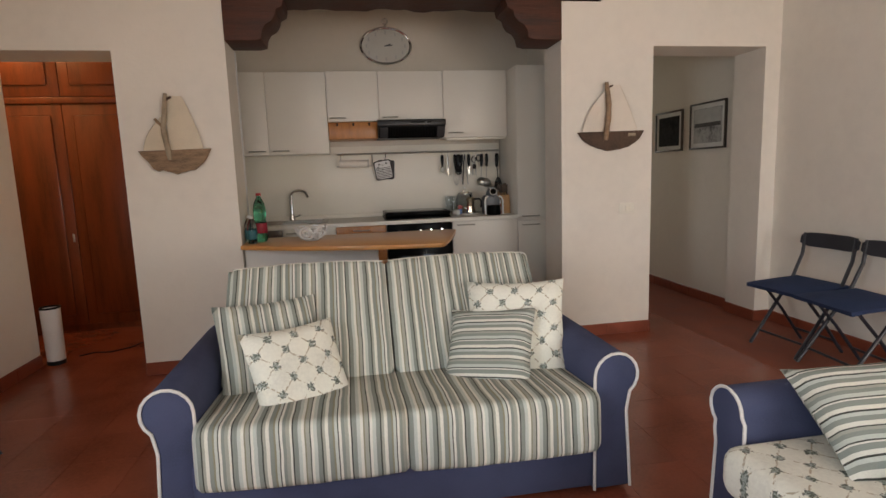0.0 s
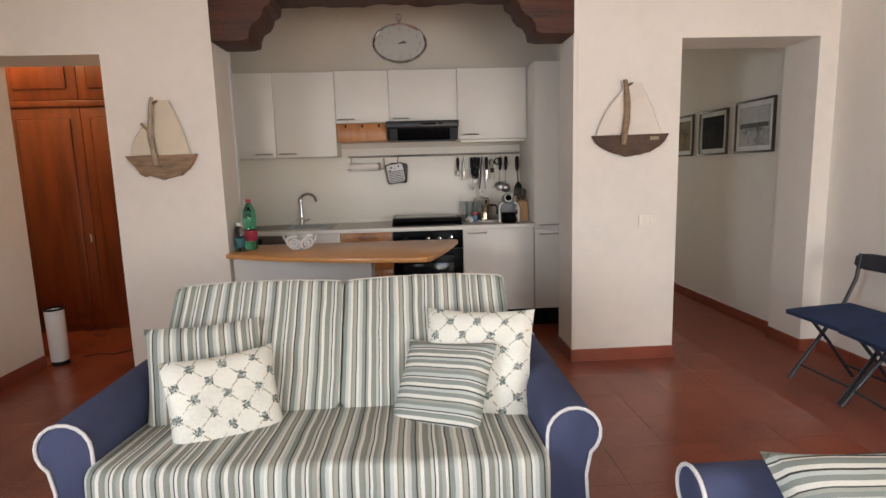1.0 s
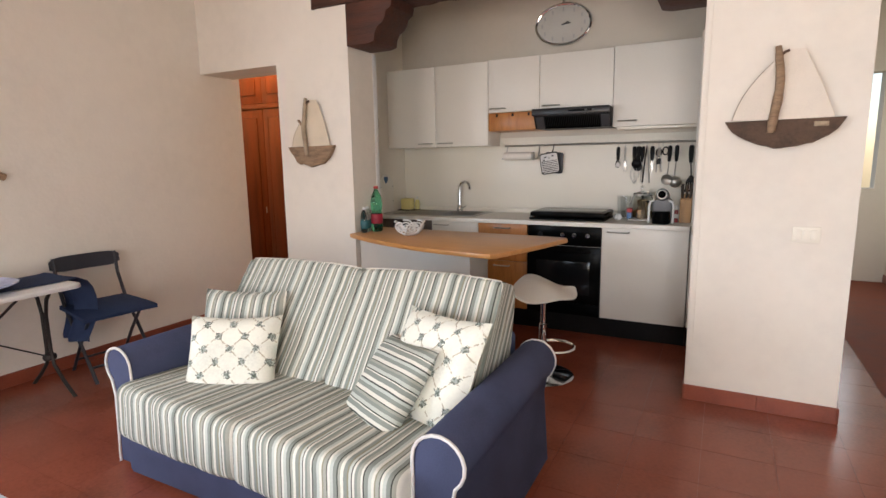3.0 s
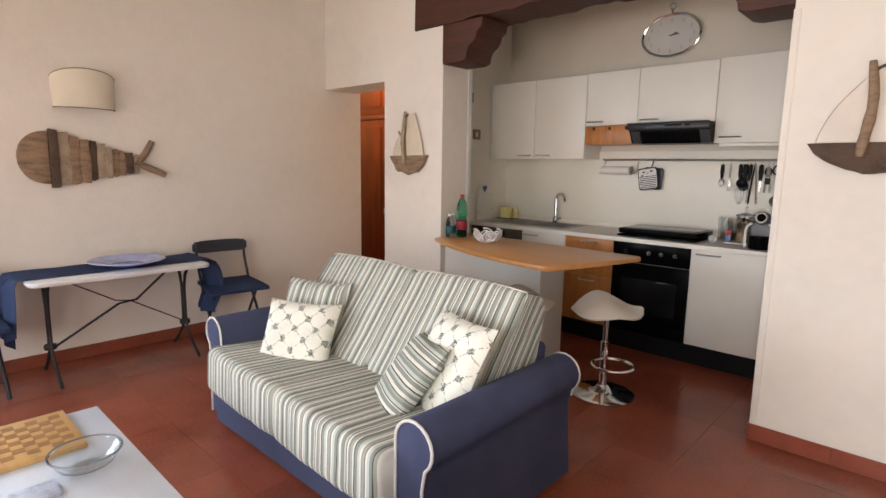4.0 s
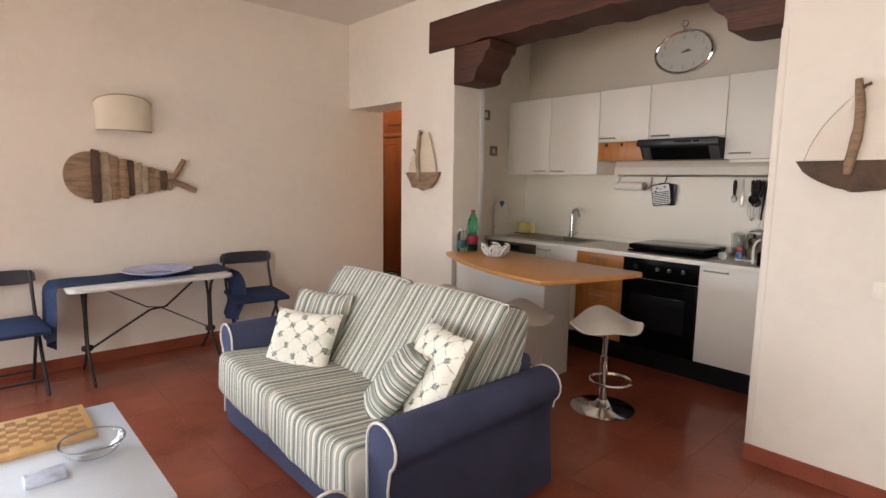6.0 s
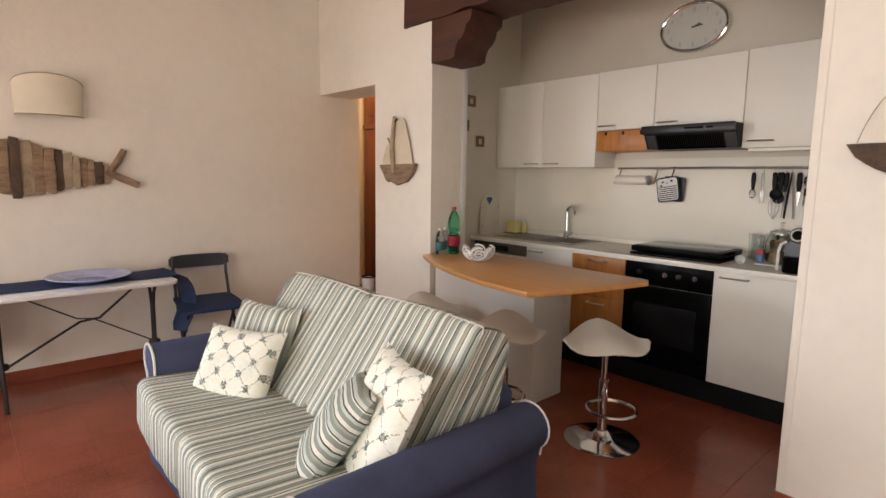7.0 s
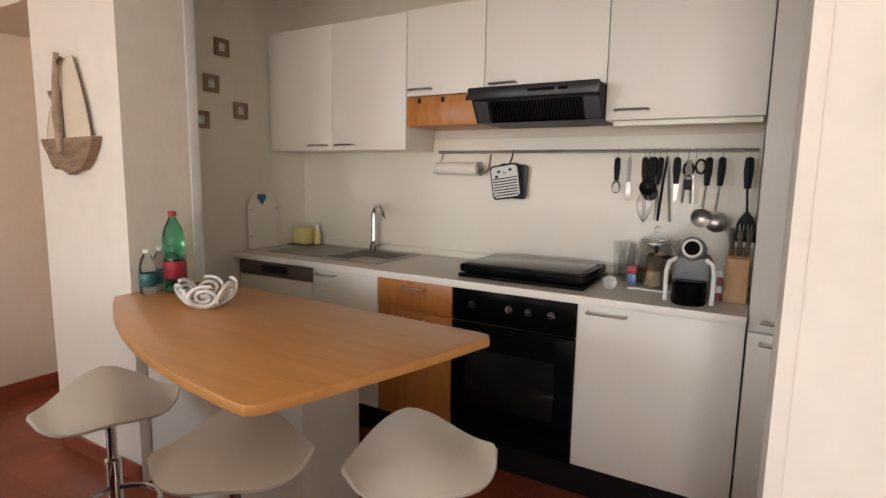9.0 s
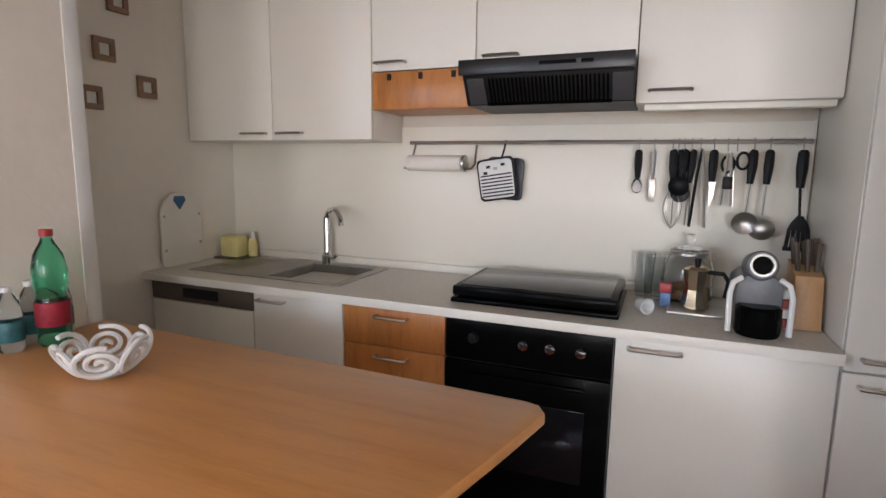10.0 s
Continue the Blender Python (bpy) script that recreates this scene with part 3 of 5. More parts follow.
box(bowl, SX0, SY0, 0.734, SX0 + wall_t, SY1, 0.89)
box(bowl, SX1 - wall_t, SY0, 0.734, SX1, SY1, 0.89)
box(bowl, SX0 + wall_t, SY0, 0.734, SX1 - wall_t, SY0 + wall_t, 0.89)
box(bowl, SX0 + wall_t, SY1 - wall_t, 0.734, SX1 - wall_t, SY1, 0.89)
part("basin", bowl, SINKSTEEL, sink)
ribs = B()
for k in range(9):
    tube(ribs, [(0.24, 6.08 + k * 0.037, 0.893), (0.58, 6.08 + k * 0.037, 0.8925)], 0.0016, 6)
part("drainer_ribs", ribs, SINKSTEEL, sink)
tap = thing("kitchen_tap", "chrome mixer tap with a curved spout", "tap", (0.69, 6.42, 0.8925))
part("base", lathe(B(), [(0, 0), (0.028, 0), (0.027, 0.045), (0.019, 0.055), (0.017, 0.065), (0.017, 0.225), (0.015, 0.235), (0, 0.235)], 0.69, 6.42, 0.8925), CHROME, tap)
part("spout", tube(B(), [(0.69, 6.42, 1.11), (0.697, 6.415, 1.135), (0.722, 6.396, 1.160), (0.766, 6.363, 1.170), (0.812, 6.329, 1.160), (0.84, 6.308, 1.135), (0.848, 6.302, 1.10)], 0.013, 10), CHROME, tap)
part("lever", tube(B(), [(0.71, 6.41, 0.925), (0.74, 6.40, 0.932), (0.765, 6.392, 0.945)], 0.008, 8), CHROME, tap)

hob = thing("hob", "black gas hob with a closed dark glass lid", "hob", (1.82, 6.2, 0.888))
part("tray", box(B(), 1.515, 5.985, 0.8885, 2.105, 6.40, 0.905, 0.004), BLACK, hob)
part("lid", box(B(), 1.52, 5.99, 0.912, 2.10, 6.39, 0.95, 0.008), BLACK, hob, "glossy black hob lid")
part("lid_glass", box(B(), 1.545, 6.015, 0.9495, 2.075, 6.37, 0.953, 0.001), DARKGLASS, hob, "smoked glass top")
part("hinge_bar", tube(B(), [(1.53, 6.395, 0.93), (2.09, 6.395, 0.93)], 0.01, 8), BLACK_MATT, hob)

# ---- wall units ----
CY = 6.20


def wall_unit(label, x0, x1, z0, z1, doors, hz, handles):
    u = thing("wall_cabinet", label, "cabinet", ((x0 + x1) / 2, CY + 0.15, z0), "kitchen wall cabinets")
    part("body", box(B(), x0 + 0.002, CY + 0.022, z0, x1 - 0.002, BACK - 0.002, z1, 0.001), LAMINATE, u)
    for (a, b), hx in zip(doors, handles):
        d = part("door", box(B(), a + 0.002, CY, z0, b - 0.002, CY + 0.02, z1, 0.003), LAMINATE, u)
        part("handle", bar_handle(B(), hx, CY, z0 + hz, 0.13, 0.024), NICKEL, d, "slim nickel bow handle")
    return u


wall_unit("white laminate wall cabinet with two doors", 0.054, 1.07, 1.485, 2.18, [(0.054, 0.56), (0.56, 1.07)], 0.03, [0.46, 0.66])
wall_unit("low white wall cabinet above the cooker hood", 1.07, 2.10, 1.757, 2.185, [(1.07, 1.52), (1.52, 2.10)], 0.03, [1.16, 1.62])
wall_unit("white laminate wall cabinet with a handle below", 2.10, 2.70, 1.60, 2.19, [(2.10, 2.70)], 0.04, [2.21])
sb = thing("spice_shelf", "orange beech box with three black clips", "shelf", (1.29, 6.3, 1.6))
part("box", box(B(), 1.072, CY + 0.005, 1.605, 1.50, BACK - 0.003, 1.753, 0.003), BEECH_V, sb)
for x in (1.15, 1.29, 1.43):
    part("clip", box(B(), x - 0.008, CY - 0.004, 1.72, x + 0.008, CY + 0.008, 1.745, 0.002), BLACK_MATT, sb, "small black clip")
hood = thing("cooker_hood", "black sloping cooker hood with a filter grille", "cooker hood", (1.8, 6.3, 1.6))
part("shell", prism(B(), [(6.09, 1.752), (6.09, 1.722), (6.165, 1.605), (BACK - 0.004, 1.605), (BACK - 0.004, 1.753)], 1.503, 2.098, "x", 0.003), BLACK_MATT, hood)
part("front_strip", box(B(), 1.495, 6.076, 1.702, 2.10, 6.09, 1.756, 0.004), GREYBLACK, hood, "flat dark grey control strip")
part("slider", box(B(), 1.79, 6.073, 1.724, 1.97, 6.0765, 1.736, 0.001), BLACK, hood, "black slider slot")
part("slider_knob", box(B(), 1.915, 6.068, 1.724, 1.93, 6.0765, 1.738, 0.001), LAMPGREY, hood, "small grey slider")


def on_slope(bm, x):
    bmesh.ops.rotate(bm, verts=bm.verts, cent=(x, 0, 0), matrix=Euler((radians(32.5), 0, 0)).to_matrix())
    bmesh.ops.translate(bm, verts=bm.verts, vec=(0, 6.1305, 1.652))
    return bm


for k in range(30):
    x = 1.60 + k * 0.0142
    part("slat", on_slope(box(B(), x, -0.004, -0.046, x + 0.006, 0.001, 0.046), x), BLACK, hood)
for x in (1.52, 2.03):
    part("lamp_cover", on_slope(box(B(), x, -0.006, -0.05, x + 0.065, 0.003, 0.05, 0.002), x), LAMPGREY, hood, "grey lamp cover")
part("lower_lip", on_slope(box(B(), 1.587, -0.007, -0.056, 2.028, 0.002, -0.047, 0.001), 1.587), BLACK, hood)
pelmet = thing("light_pelmet", "pale strip light under the wall cabinet", "strip light", (2.4, 6.3, 1.59))
part("strip", box(B(), 2.13, CY + 0.03, 1.578, 2.69, CY + 0.08, 1.599, 0.003), PANEL, pelmet)
sp = thing("splashback", "pale cream splashback above the worktop", "splashback", (1.38, BACK, 0.926))
part("panel", box(B(), 0.053, BACK - 0.012, 0.926, 2.699, BACK - 0.001, 1.555, 0.001), PANEL, sp)
part("edge_strip", box(B(), 2.690, BACK - 0.016, 0.926, 2.6985, BACK - 0.0125, 1.56, 0.001), LAMINATE, sp, "white edge strip")
# plaster corner beads
for nm, a in (("trim", (JL - 0.0005, WB - 0.045, 0.0, JL + 0.004, WB + 0.004, 2.16)), ("trim", (JR - 0.004, WY - 0.004, 0.09, JR + 0.028, WY - 0.0005, 2.16)), ("trim", (JR - 0.004, WY - 0.0005, 0.09, JR + 0.0005, WY + 0.03, 2.16))):
    whole(nm, box(B(), *a, 0.0015), WHITEPAINT if a[0] < 1 else WALL, "white corner bead on the plaster edge", kind="structure")

# ---- the bar ----
bar = thing("bar_counter", "beech-topped breakfast bar on a white base", "bar counter", (1.2, 5.1, 0))
curve = [(0.493, 4.975)]
P0, P1, P2 = Vector((0.493, 4.975)), Vector((1.08, 4.605)), Vector((1.735, 4.556))
for k in range(1, 15):
    s = k / 14
    curve.append(tuple((1 - s) ** 2 * P0 + 2 * s * (1 - s) * P1 + s * s * P2))
curve += [(1.765, 4.557), (1.79, 4.578)]
Q0, Q1, Q2 = Vector((1.79, 4.578)), Vector((1.915, 4.90)), Vector((2.005, 5.30))
for k in range(1, 11):
    s = k / 10
    curve.append(tuple((1 - s) ** 2 * Q0 + 2 * s * (1 - s) * Q1 + s * s * Q2))
curve += [(1.985, 5.335), (1.95, 5.345), (0.493, 5.40)]
part("tabletop", prism(B(), curve, 0.822, 0.85, "z", 0.004), BEECH, bar)
part("base", box(B(), 0.496, 5.09, 0.0, 1.40, 5.40, 0.821, 0.003), LAMINATE, bar, "white laminate base")
part("rail", box(B(), 1.17, 5.0, 0.795, 1.26, 5.089, 0.8215, 0.003), BEECH, bar, "beech bracket")


# ---- bar stools ----
def bar_stool(at, turn):
    st = thing("bar_stool", "ivory wavy-seated bar stool on a chrome disc", "bar stool", (0, 0, 0), "bar stools at the counter")

    def seat(u, v):
        """A lens with two tips along p; its far edge swells up, its tips curl."""
        a, b = u * 2 - 1, v * 2 - 1
        a = math.copysign(abs(a) ** 0.9, a)
        w = 0.172 * (1 - abs(a) ** 2.0) ** 0.68 + 0.010
        p, q = 0.226 * a, w * b
        z = 0.580 - 0.080 * abs(a) ** 1.5 + 0.055 * abs(a) ** 6 + 0.042 * max(0.0, b) ** 1.7 * (1 - a * a) ** 1.6 - 0.040 * max(0.0, -b) ** 1.5 * (1 - a * a)
        return (p, q, z)
    part("seat", sheet(B(), seat, 16, 16, 0.012), SEAT, st, "ivory moulded saddle seat", smooth=60)
    part("seat_plate", lathe(B(), [(0, 0.535), (0.05, 0.535), (0.06, 0.552), (0.06, 0.560), (0, 0.560)]), BLACK_MATT, st)
    part("column", lathe(B(), [(0, 0.0), (0.03, 0.02), (0.026, 0.035), (0.026, 0.34), (0.017, 0.345), (0.017, 0.536), (0, 0.536)], seg=20), CHROME, st)
    part("base_plate", lathe(B(), [(0, 0.001), (0.195, 0.001), (0.197, 0.006), (0.17, 0.014), (0.09, 0.022), (0.05, 0.035), (0.03, 0.06), (0, 0.06)], seg=40), CHROME, st, "chrome disc base")
    part("foot_ring", tube(B(), [(0.12 * math.sin(a), -0.135 + 0.12 * math.cos(a), 0.235) for a in [0.15 + (2 * math.pi - 0.3) * k / 22 for k in range(23)]], 0.009, 8), CHROME, st, "chrome foot ring")
    part("lever", tube(B(), [(0.05, 0.02, 0.54), (0.12, 0.03, 0.53), (0.17, 0.03, 0.515)], 0.005, 6), BLACK_MATT, st, "black lift lever")
    st.matrix_basis = pose(*at, 0, 0, turn)
    return st


st0 = bar_stool((1.93, 5.03, 0), 48)
copy_thing(st0, pose(1.45, 4.77, 0, 0, 0, 38))
copy_thing(st0, pose(0.80, 4.77, 0, 0, 0, 68))


# ---- the sofa ----
sofa = thing("sofa", "navy slipcovered sofa with striped cushions and white piping", "sofa", (1.36, 3.6, 0))
part("frame", box(B(), 0.62, 3.145, 0.02, 2.12, 4.10, 0.30, 0.02), NAVY, sofa)


def arm_profile(cx, outward, r=0.088):
    """The scrolled front of an arm, seen from ahead, outward to +1 or -1."""
    pts = []
    zc = 0.484 if r > 0.08 else 0.475
    inner, outer = cx - outward * 0.075, cx + outward * 0.055
    pts.append((inner, 0.02))
    pts.append((inner, zc - 0.02))
    for k in range(13):
        a = math.pi - k * (math.pi * 1.28) / 12
        pts.append((cx + outward * (0.013 + r * math.cos(a)), zc + r * math.sin(a)))
    pts.append((outer + outward * 0.008, 0.385))
    pts.append((outer, 0.34))
    pts.append((outer + outward * 0.02, 0.02))
    return pts


for cx, outward in ((2.178, 1), (0.564, -1)):
    prof = arm_profile(cx, outward)
    front = 3.128 if outward > 0 else 3.19
    a = part("arm", prism(B(), prof if outward < 0 else prof[::-1], front, 4.07, "y", 0.012), NAVY, sofa, smooth=50)
    part("piping", tube(B(), [(x, front - 0.002, z) for x, z in prof], 0.006, 6), PIPING, a, "white piping along the scrolled arm front")
    part("piping", tube(B(), [(x, 4.07, z) for x, z in prof if z > 0.36], 0.004, 6), PIPING, a, "white piping along the arm's back end")


def cushion_box(x0, x1, ys, puff, seed, skew=(0.0, 0.0), crown=0.0):
    """A stuffed cushion along a line of (y, z) points, its outer skin bulging a little."""
    bm = B()
    nx = 36
    n = len(ys)
    rows = []
    for i in range(nx + 1):
        u = i / nx
        x = x0 + (x1 - x0) * u
        edge = min(1.0, min(u, 1 - u) / 0.035)
        edge = math.sqrt(max(0.0, 1 - (1 - edge) ** 2))
        ring = []
        for j, (y, z) in enumerate(ys):
            cy = sum(p[0] for p in ys) / n
            cz = sum(p[1] for p in ys) / n
            k = 0.945 + 0.055 * edge + puff * math.sin(math.pi * u) ** 0.7 * 0.035
            k += 0.016 * noise.noise(Vector((x * 9 + seed, y * 4, z * 4)))
            back = skew[0] * (1 - u) + skew[1] * u if y < cy else 0.0
            rise = crown * (math.sin(math.pi * u) ** 0.6 - 0.6) if z > cz else 0.0
            fold = 0.006 * noise.noise(Vector((x * 22 + seed, z * 3, seed))) * (1 - abs(2 * u - 1)) if z > cz else 0.0
            ring.append(bm.verts.new((x, cy + (y - cy) * k + back, cz + (z - cz) * k + rise + fold)))
        rows.append(ring)
    fs = []
    for a, b in zip(rows, rows[1:]):
        for j in range(n):
            fs.append(bm.faces.new((a[j], a[(j + 1) % n], b[(j + 1) % n], b[j])))
    fs += [bm.faces.new(rows[0][::-1]), bm.faces.new(rows[-1])]
    bmesh.ops.recalc_face_normals(bm, faces=fs)
    return bm


def rounded(pts, r=0.04, n=4):
    """Rounds the corners of a closed outline."""
    out = []
    m = len(pts)
    for i in range(m):
        p, a, b = Vector(pts[i]), Vector(pts[i - 1]), Vector(pts[(i + 1) % m])
        q0, q1 = p + (a - p).normalized() * r, p + (b - p).normalized() * r
        for k in range(n + 1):
            s = k / n
            out.append(tuple((1 - s) ** 2 * q0 + 2 * s * (1 - s) * p + s * s * q1))
    return out


seat_out = rounded([(3.04, 0.215), (3.75, 0.22), (3.75, 0.395), (3.05, 0.45)], 0.05)
for x0, x1, sd, skew in ((0.643, 1.380, 3, (0.055, 0.025)), (1.372, 2.098, 7, (0.025, 0.0))):
    part("seat_cushion", cushion_box(x0, x1, seat_out, 1, sd, skew), STRIPE, sofa, "striped ticking seat cover", smooth=60)
back_out = rounded([(3.56, 0.40), (3.97, 0.42), (4.06, 0.77), (4.04, 0.828), (3.915, 0.868)], 0.034)
STRIPE_SIDE = striped("striped_gusset", 1, 0.21, BANDS, lean=(0.0, 0.80, -0.60))
for x0, x1, sd in ((0.645, 1.370, 11), (1.376, 2.09, 23)):
    c = part("back_cushion", cushion_box(x0, x1, back_out, 1, sd, crown=0.012), STRIPE, sofa, "striped ticking back cushion", smooth=50)
    top_pipe = [(x0 + 0.01 + (x1 - x0 - 0.02) * k / 8, 3.922, 0.866 + 0.012 * (math.sin(math.pi * k / 8) ** 0.6 - 0.6)) for k in range(9)]
    if x1 > 2:
        top_pipe += [(x1 + 0.004, 3.905, 0.845), (x1 + 0.005, 3.80, 0.695), (x1 + 0.005, 3.68, 0.52)]
    part("piping", tube(B(), top_pipe, 0.0034, 6), SEAM, c, "white piping along the cushion edge")
for x0, x1 in ((0.637, 0.648), (2.086, 2.097)):
    cy, cz = 3.855, 0.63
    part("gusset", prism(B(), [(cy + (y - cy) * 0.955, cz + (z - cz) * 0.955) for y, z in back_out], x0, x1, "x"), STRIPE_SIDE, sofa, "striped side of the back cushion")
part("back_frame", box(B(), 0.67, 3.93, 0.28, 2.09, 4.10, 0.60, 0.03), NAVY, sofa)


def cushion(name, label, w, h, d, material, m):
    """A square stuffed scatter cushion lying in its own xy plane, then placed."""
    bm = B()
    n = 16
    g = {}
    for s in (1, -1):
        for i in range(n + 1):
            for j in range(n + 1):
                u, v = i / n * 2 - 1, j / n * 2 - 1
                pinch = 1 - 0.07 * ((1 - u * u) * abs(v) ** 3 + (1 - v * v) * abs(u) ** 3)
                rim = i in (0, n) or j in (0, n)
                z = 0 if rim else s * d / 2 * ((1 - u ** 4) * (1 - v ** 4)) ** 0.55 * (1 + 0.10 * noise.noise(Vector((u * 2, v * 2, s * 3 + w * 20))))
                key = (i, j) if rim else (i, j, s)
                if key not in g:
                    g[key] = bm.verts.new((u * w / 2 * pinch, v * h / 2 * pinch, z))
    def q(i, j, s):
        return g.get((i, j), g.get((i, j, s)))
    for s in (1, -1):
        for i in range(n):
            for j in range(n):
                bm.faces.new((q(i, j, s), q(i + 1, j, s), q(i + 1, j + 1, s), q(i, j + 1, s)))
    bmesh.ops.recalc_face_normals(bm, faces=bm.faces)
    ob = whole(name, bm, material, label, "cushion", "scatter cushions", smooth=60)
    ob.matrix_world = m
    return ob


def propped(centre, across, up):
    """A pose whose x runs along across and whose y runs up."""
    x = Vector(across).normalized()
    z = x.cross(Vector(up)).normalized()
    y = z.cross(x)
    return Matrix.Translation(centre) @ Matrix((x, y, z)).transposed().to_4x4()


cushion("scatter_cushion", "striped scatter cushion propped in the sofa corner", 0.44, 0.42, 0.11, STRIPE, propped((0.85, 3.615, 0.56), (0.40, 0.125, 0.0), (-0.03, 0.16, 0.36)))
cushion("scatter_cushion", "cream floral scatter cushion propped on a striped one", 0.41, 0.45, 0.12, FLORAL, propped((0.985, 3.435, 0.482), (0.30, 0.185, -0.01), (-0.09, 0.15, 0.288)))
cushion("scatter_cushion", "cream floral scatter cushion leaning in the sofa corner", 0.45, 0.47, 0.12, FLORAL, propped((1.93, 3.57, 0.560), (0.415, -0.139, 0.013), (0.04, 0.18, 0.36)))
cushion("scatter_cushion", "striped scatter cushion lying against a floral one", 0.40, 0.42, 0.12, STRIPE_WIDE, propped((1.778, 3.483, 0.500), (0.30, -0.18, 0.035), (0.105, 0.195, 0.263)))


# ---- armchair ----
chair = thing("armchair", "navy slipcovered armchair with a cream floral seat", "armchair", (2.75, 2.4, 0))
part("frame", box(B(), 2.40, 2.10, 0.02, 3.10, 2.72, 0.28, 0.02), NAVY, chair)
for cy, outward in ((2.775, 1), (2.045, -1)):
    prof = [(x, z) for x, z in arm_profile(cy, outward, 0.074)]
    a = part("arm", prism(B(), prof, 2.405, 3.10, "x", 0.006), NAVY, chair, smooth=50)
    part("piping", tube(B(), [(2.403, y, z) for y, z in prof], 0.006, 6), PIPING, a, "white piping along the scrolled arm front")
ac_back = rounded([(2.86, 0.36), (3.12, 0.36), (3.17, 0.80), (3.02, 0.84)], 0.04)
part("backrest", prism(B(), ac_back, 2.11, 2.71, "y", 0.01), NAVY, chair)
part("seat_cushion", box(B(), 2.30, 2.125, 0.255, 2.90, 2.695, 0.42, 0.055, 4), FLORAL, chair, "cream floral seat cover", smooth=60)
cushion("scatter_cushion", "green and cream striped cushion on the armchair", 0.40, 0.38, 0.12, STRIPE_WIDE, propped((2.72, 2.54, 0.525), (0.35, -0.06, 0.02), (0.06, 0.25, 0.17)))


# ---- folding chairs ----
def folding_chair(label, m, first=None):
    if first:
        ob = copy_thing(first, m)
        return tagged(ob, label)
    c = thing("folding_chair", label, "chair", (0, 0, 0), "navy folding chairs")
    # the chair looks to -y; its back stands at +y
    w = 0.19
    for s in (-1, 1):
        part("upright", tube(B(), [(s * w, -0.20, 0.0), (s * w, -0.02, 0.25), (s * w, 0.13, 0.46), (s * w, 0.20, 0.62), (s * w, 0.22, 0.77)], 0.0115, 8), CHAIRBLACK, c)
        part("rear_leg", tube(B(), [(s * (w - 0.03), 0.20, 0.0), (s * (w - 0.03), 0.02, 0.24), (s * (w - 0.03), -0.14, 0.425)], 0.0105, 8), CHAIRBLACK, c)
    part("stretcher", tube(B(), [(-w, -0.135, 0.09), (w, -0.135, 0.09)], 0.008, 6), CHAIRBLACK, c)
    part("stretcher", tube(B(), [(-w + 0.03, 0.135, 0.086), (w - 0.03, 0.135, 0.086)], 0.008, 6), CHAIRBLACK, c)
    part("backrest", sheet(B(), lambda u, v: ((u - 0.5) * 0.43, 0.205 + 0.03 * math.sin(math.pi * u) + 0.012 * v, 0.675 + 0.10 * v + (0.5 - v) * 0.05 * abs(2 * u - 1) ** 8), 14, 4, 0.018), CHAIRBLACK, c, "black curved back rail", smooth=50)

    def pad(u, v):
        a, b = 2 * u - 1, 2 * v - 1
        return (a * (0.215 - 0.012 * b), b * 0.20 - 0.02, 0.437 + 0.012 * b + 0.018 * (1 - a ** 4) * (1 - b ** 4) - 0.012 * max(0.0, -b - 0.6))
    part("seat", sheet(B(), pad, 14, 12, 0.026), NAVY_CLOTH, c, "navy cloth seat pad", smooth=60)
    c.matrix_basis = m
    return c


fc = folding_chair("black folding chair with a navy seat against the wall", pose(-0.74, 3.90, 0, 0, 0, 84))
folding_chair("black folding chair with a navy seat beside the table", pose(-0.72, 2.23, 0, 0, 0, 92), fc)
folding_chair("black folding chair with a navy seat by the doorway", pose(4.20, 4.40, 0, 0, 0, -88), fc)
folding_chair("black folding chair with a navy seat overlapping another", pose(4.17, 3.96, 0, 0, 0, -96), fc)

# ---- console table ----
con = thing("console_table", "white-topped console table on dark iron legs", "table", (-0.72, 3.15, 0))
tw0, tw1, ty0, ty1, tz = -0.985, -0.45, 2.56, 3.63, 0.682
part("tabletop", prism(B(), rounded([(tw0, ty0), (tw1, ty0), (tw1, ty1), (tw0, ty1)], 0.07, 6), tz - 0.026, tz, "z", 0.005), MARBLE, con, "white marble-like top")
for y in (2.68, 3.52):
    for s in (-1, 1):
        part("leg", tube(B(), [(-0.72 + s * 0.23, y, 0.0), (-0.72 + s * 0.13, y, 0.08), (-0.72 + s * 0.04, y, 0.17), (-0.72 + s * 0.022, y, 0.26), (-0.72 + s * 0.022, y, 0.48), (-0.72 + s * 0.05, y, 0.58), (-0.72 + s * 0.12, y, tz - 0.027)], 0.011, 8), IRON, con)
    part("collar", lathe(B(), [(0, 0), (0.034, 0), (0.038, 0.015), (0.034, 0.03), (0, 0.03)], -0.72, y, 0.20, 14), IRON, con)
part("brace", tube(B(), [(-0.72, 2.69, 0.20), (-0.72, 3.09, 0.43), (-0.72, 3.20, 0.44), (-0.72, 3.45, tz - 0.03)], 0.008, 6), IRON, con)
part("brace", tube(B(), [(-0.76, 3.51, 0.22), (-0.76, 3.17, 0.43), (-0.76, 3.08, 0.445), (-0.76, 2.75, tz - 0.03)], 0.005, 6), IRON, con)


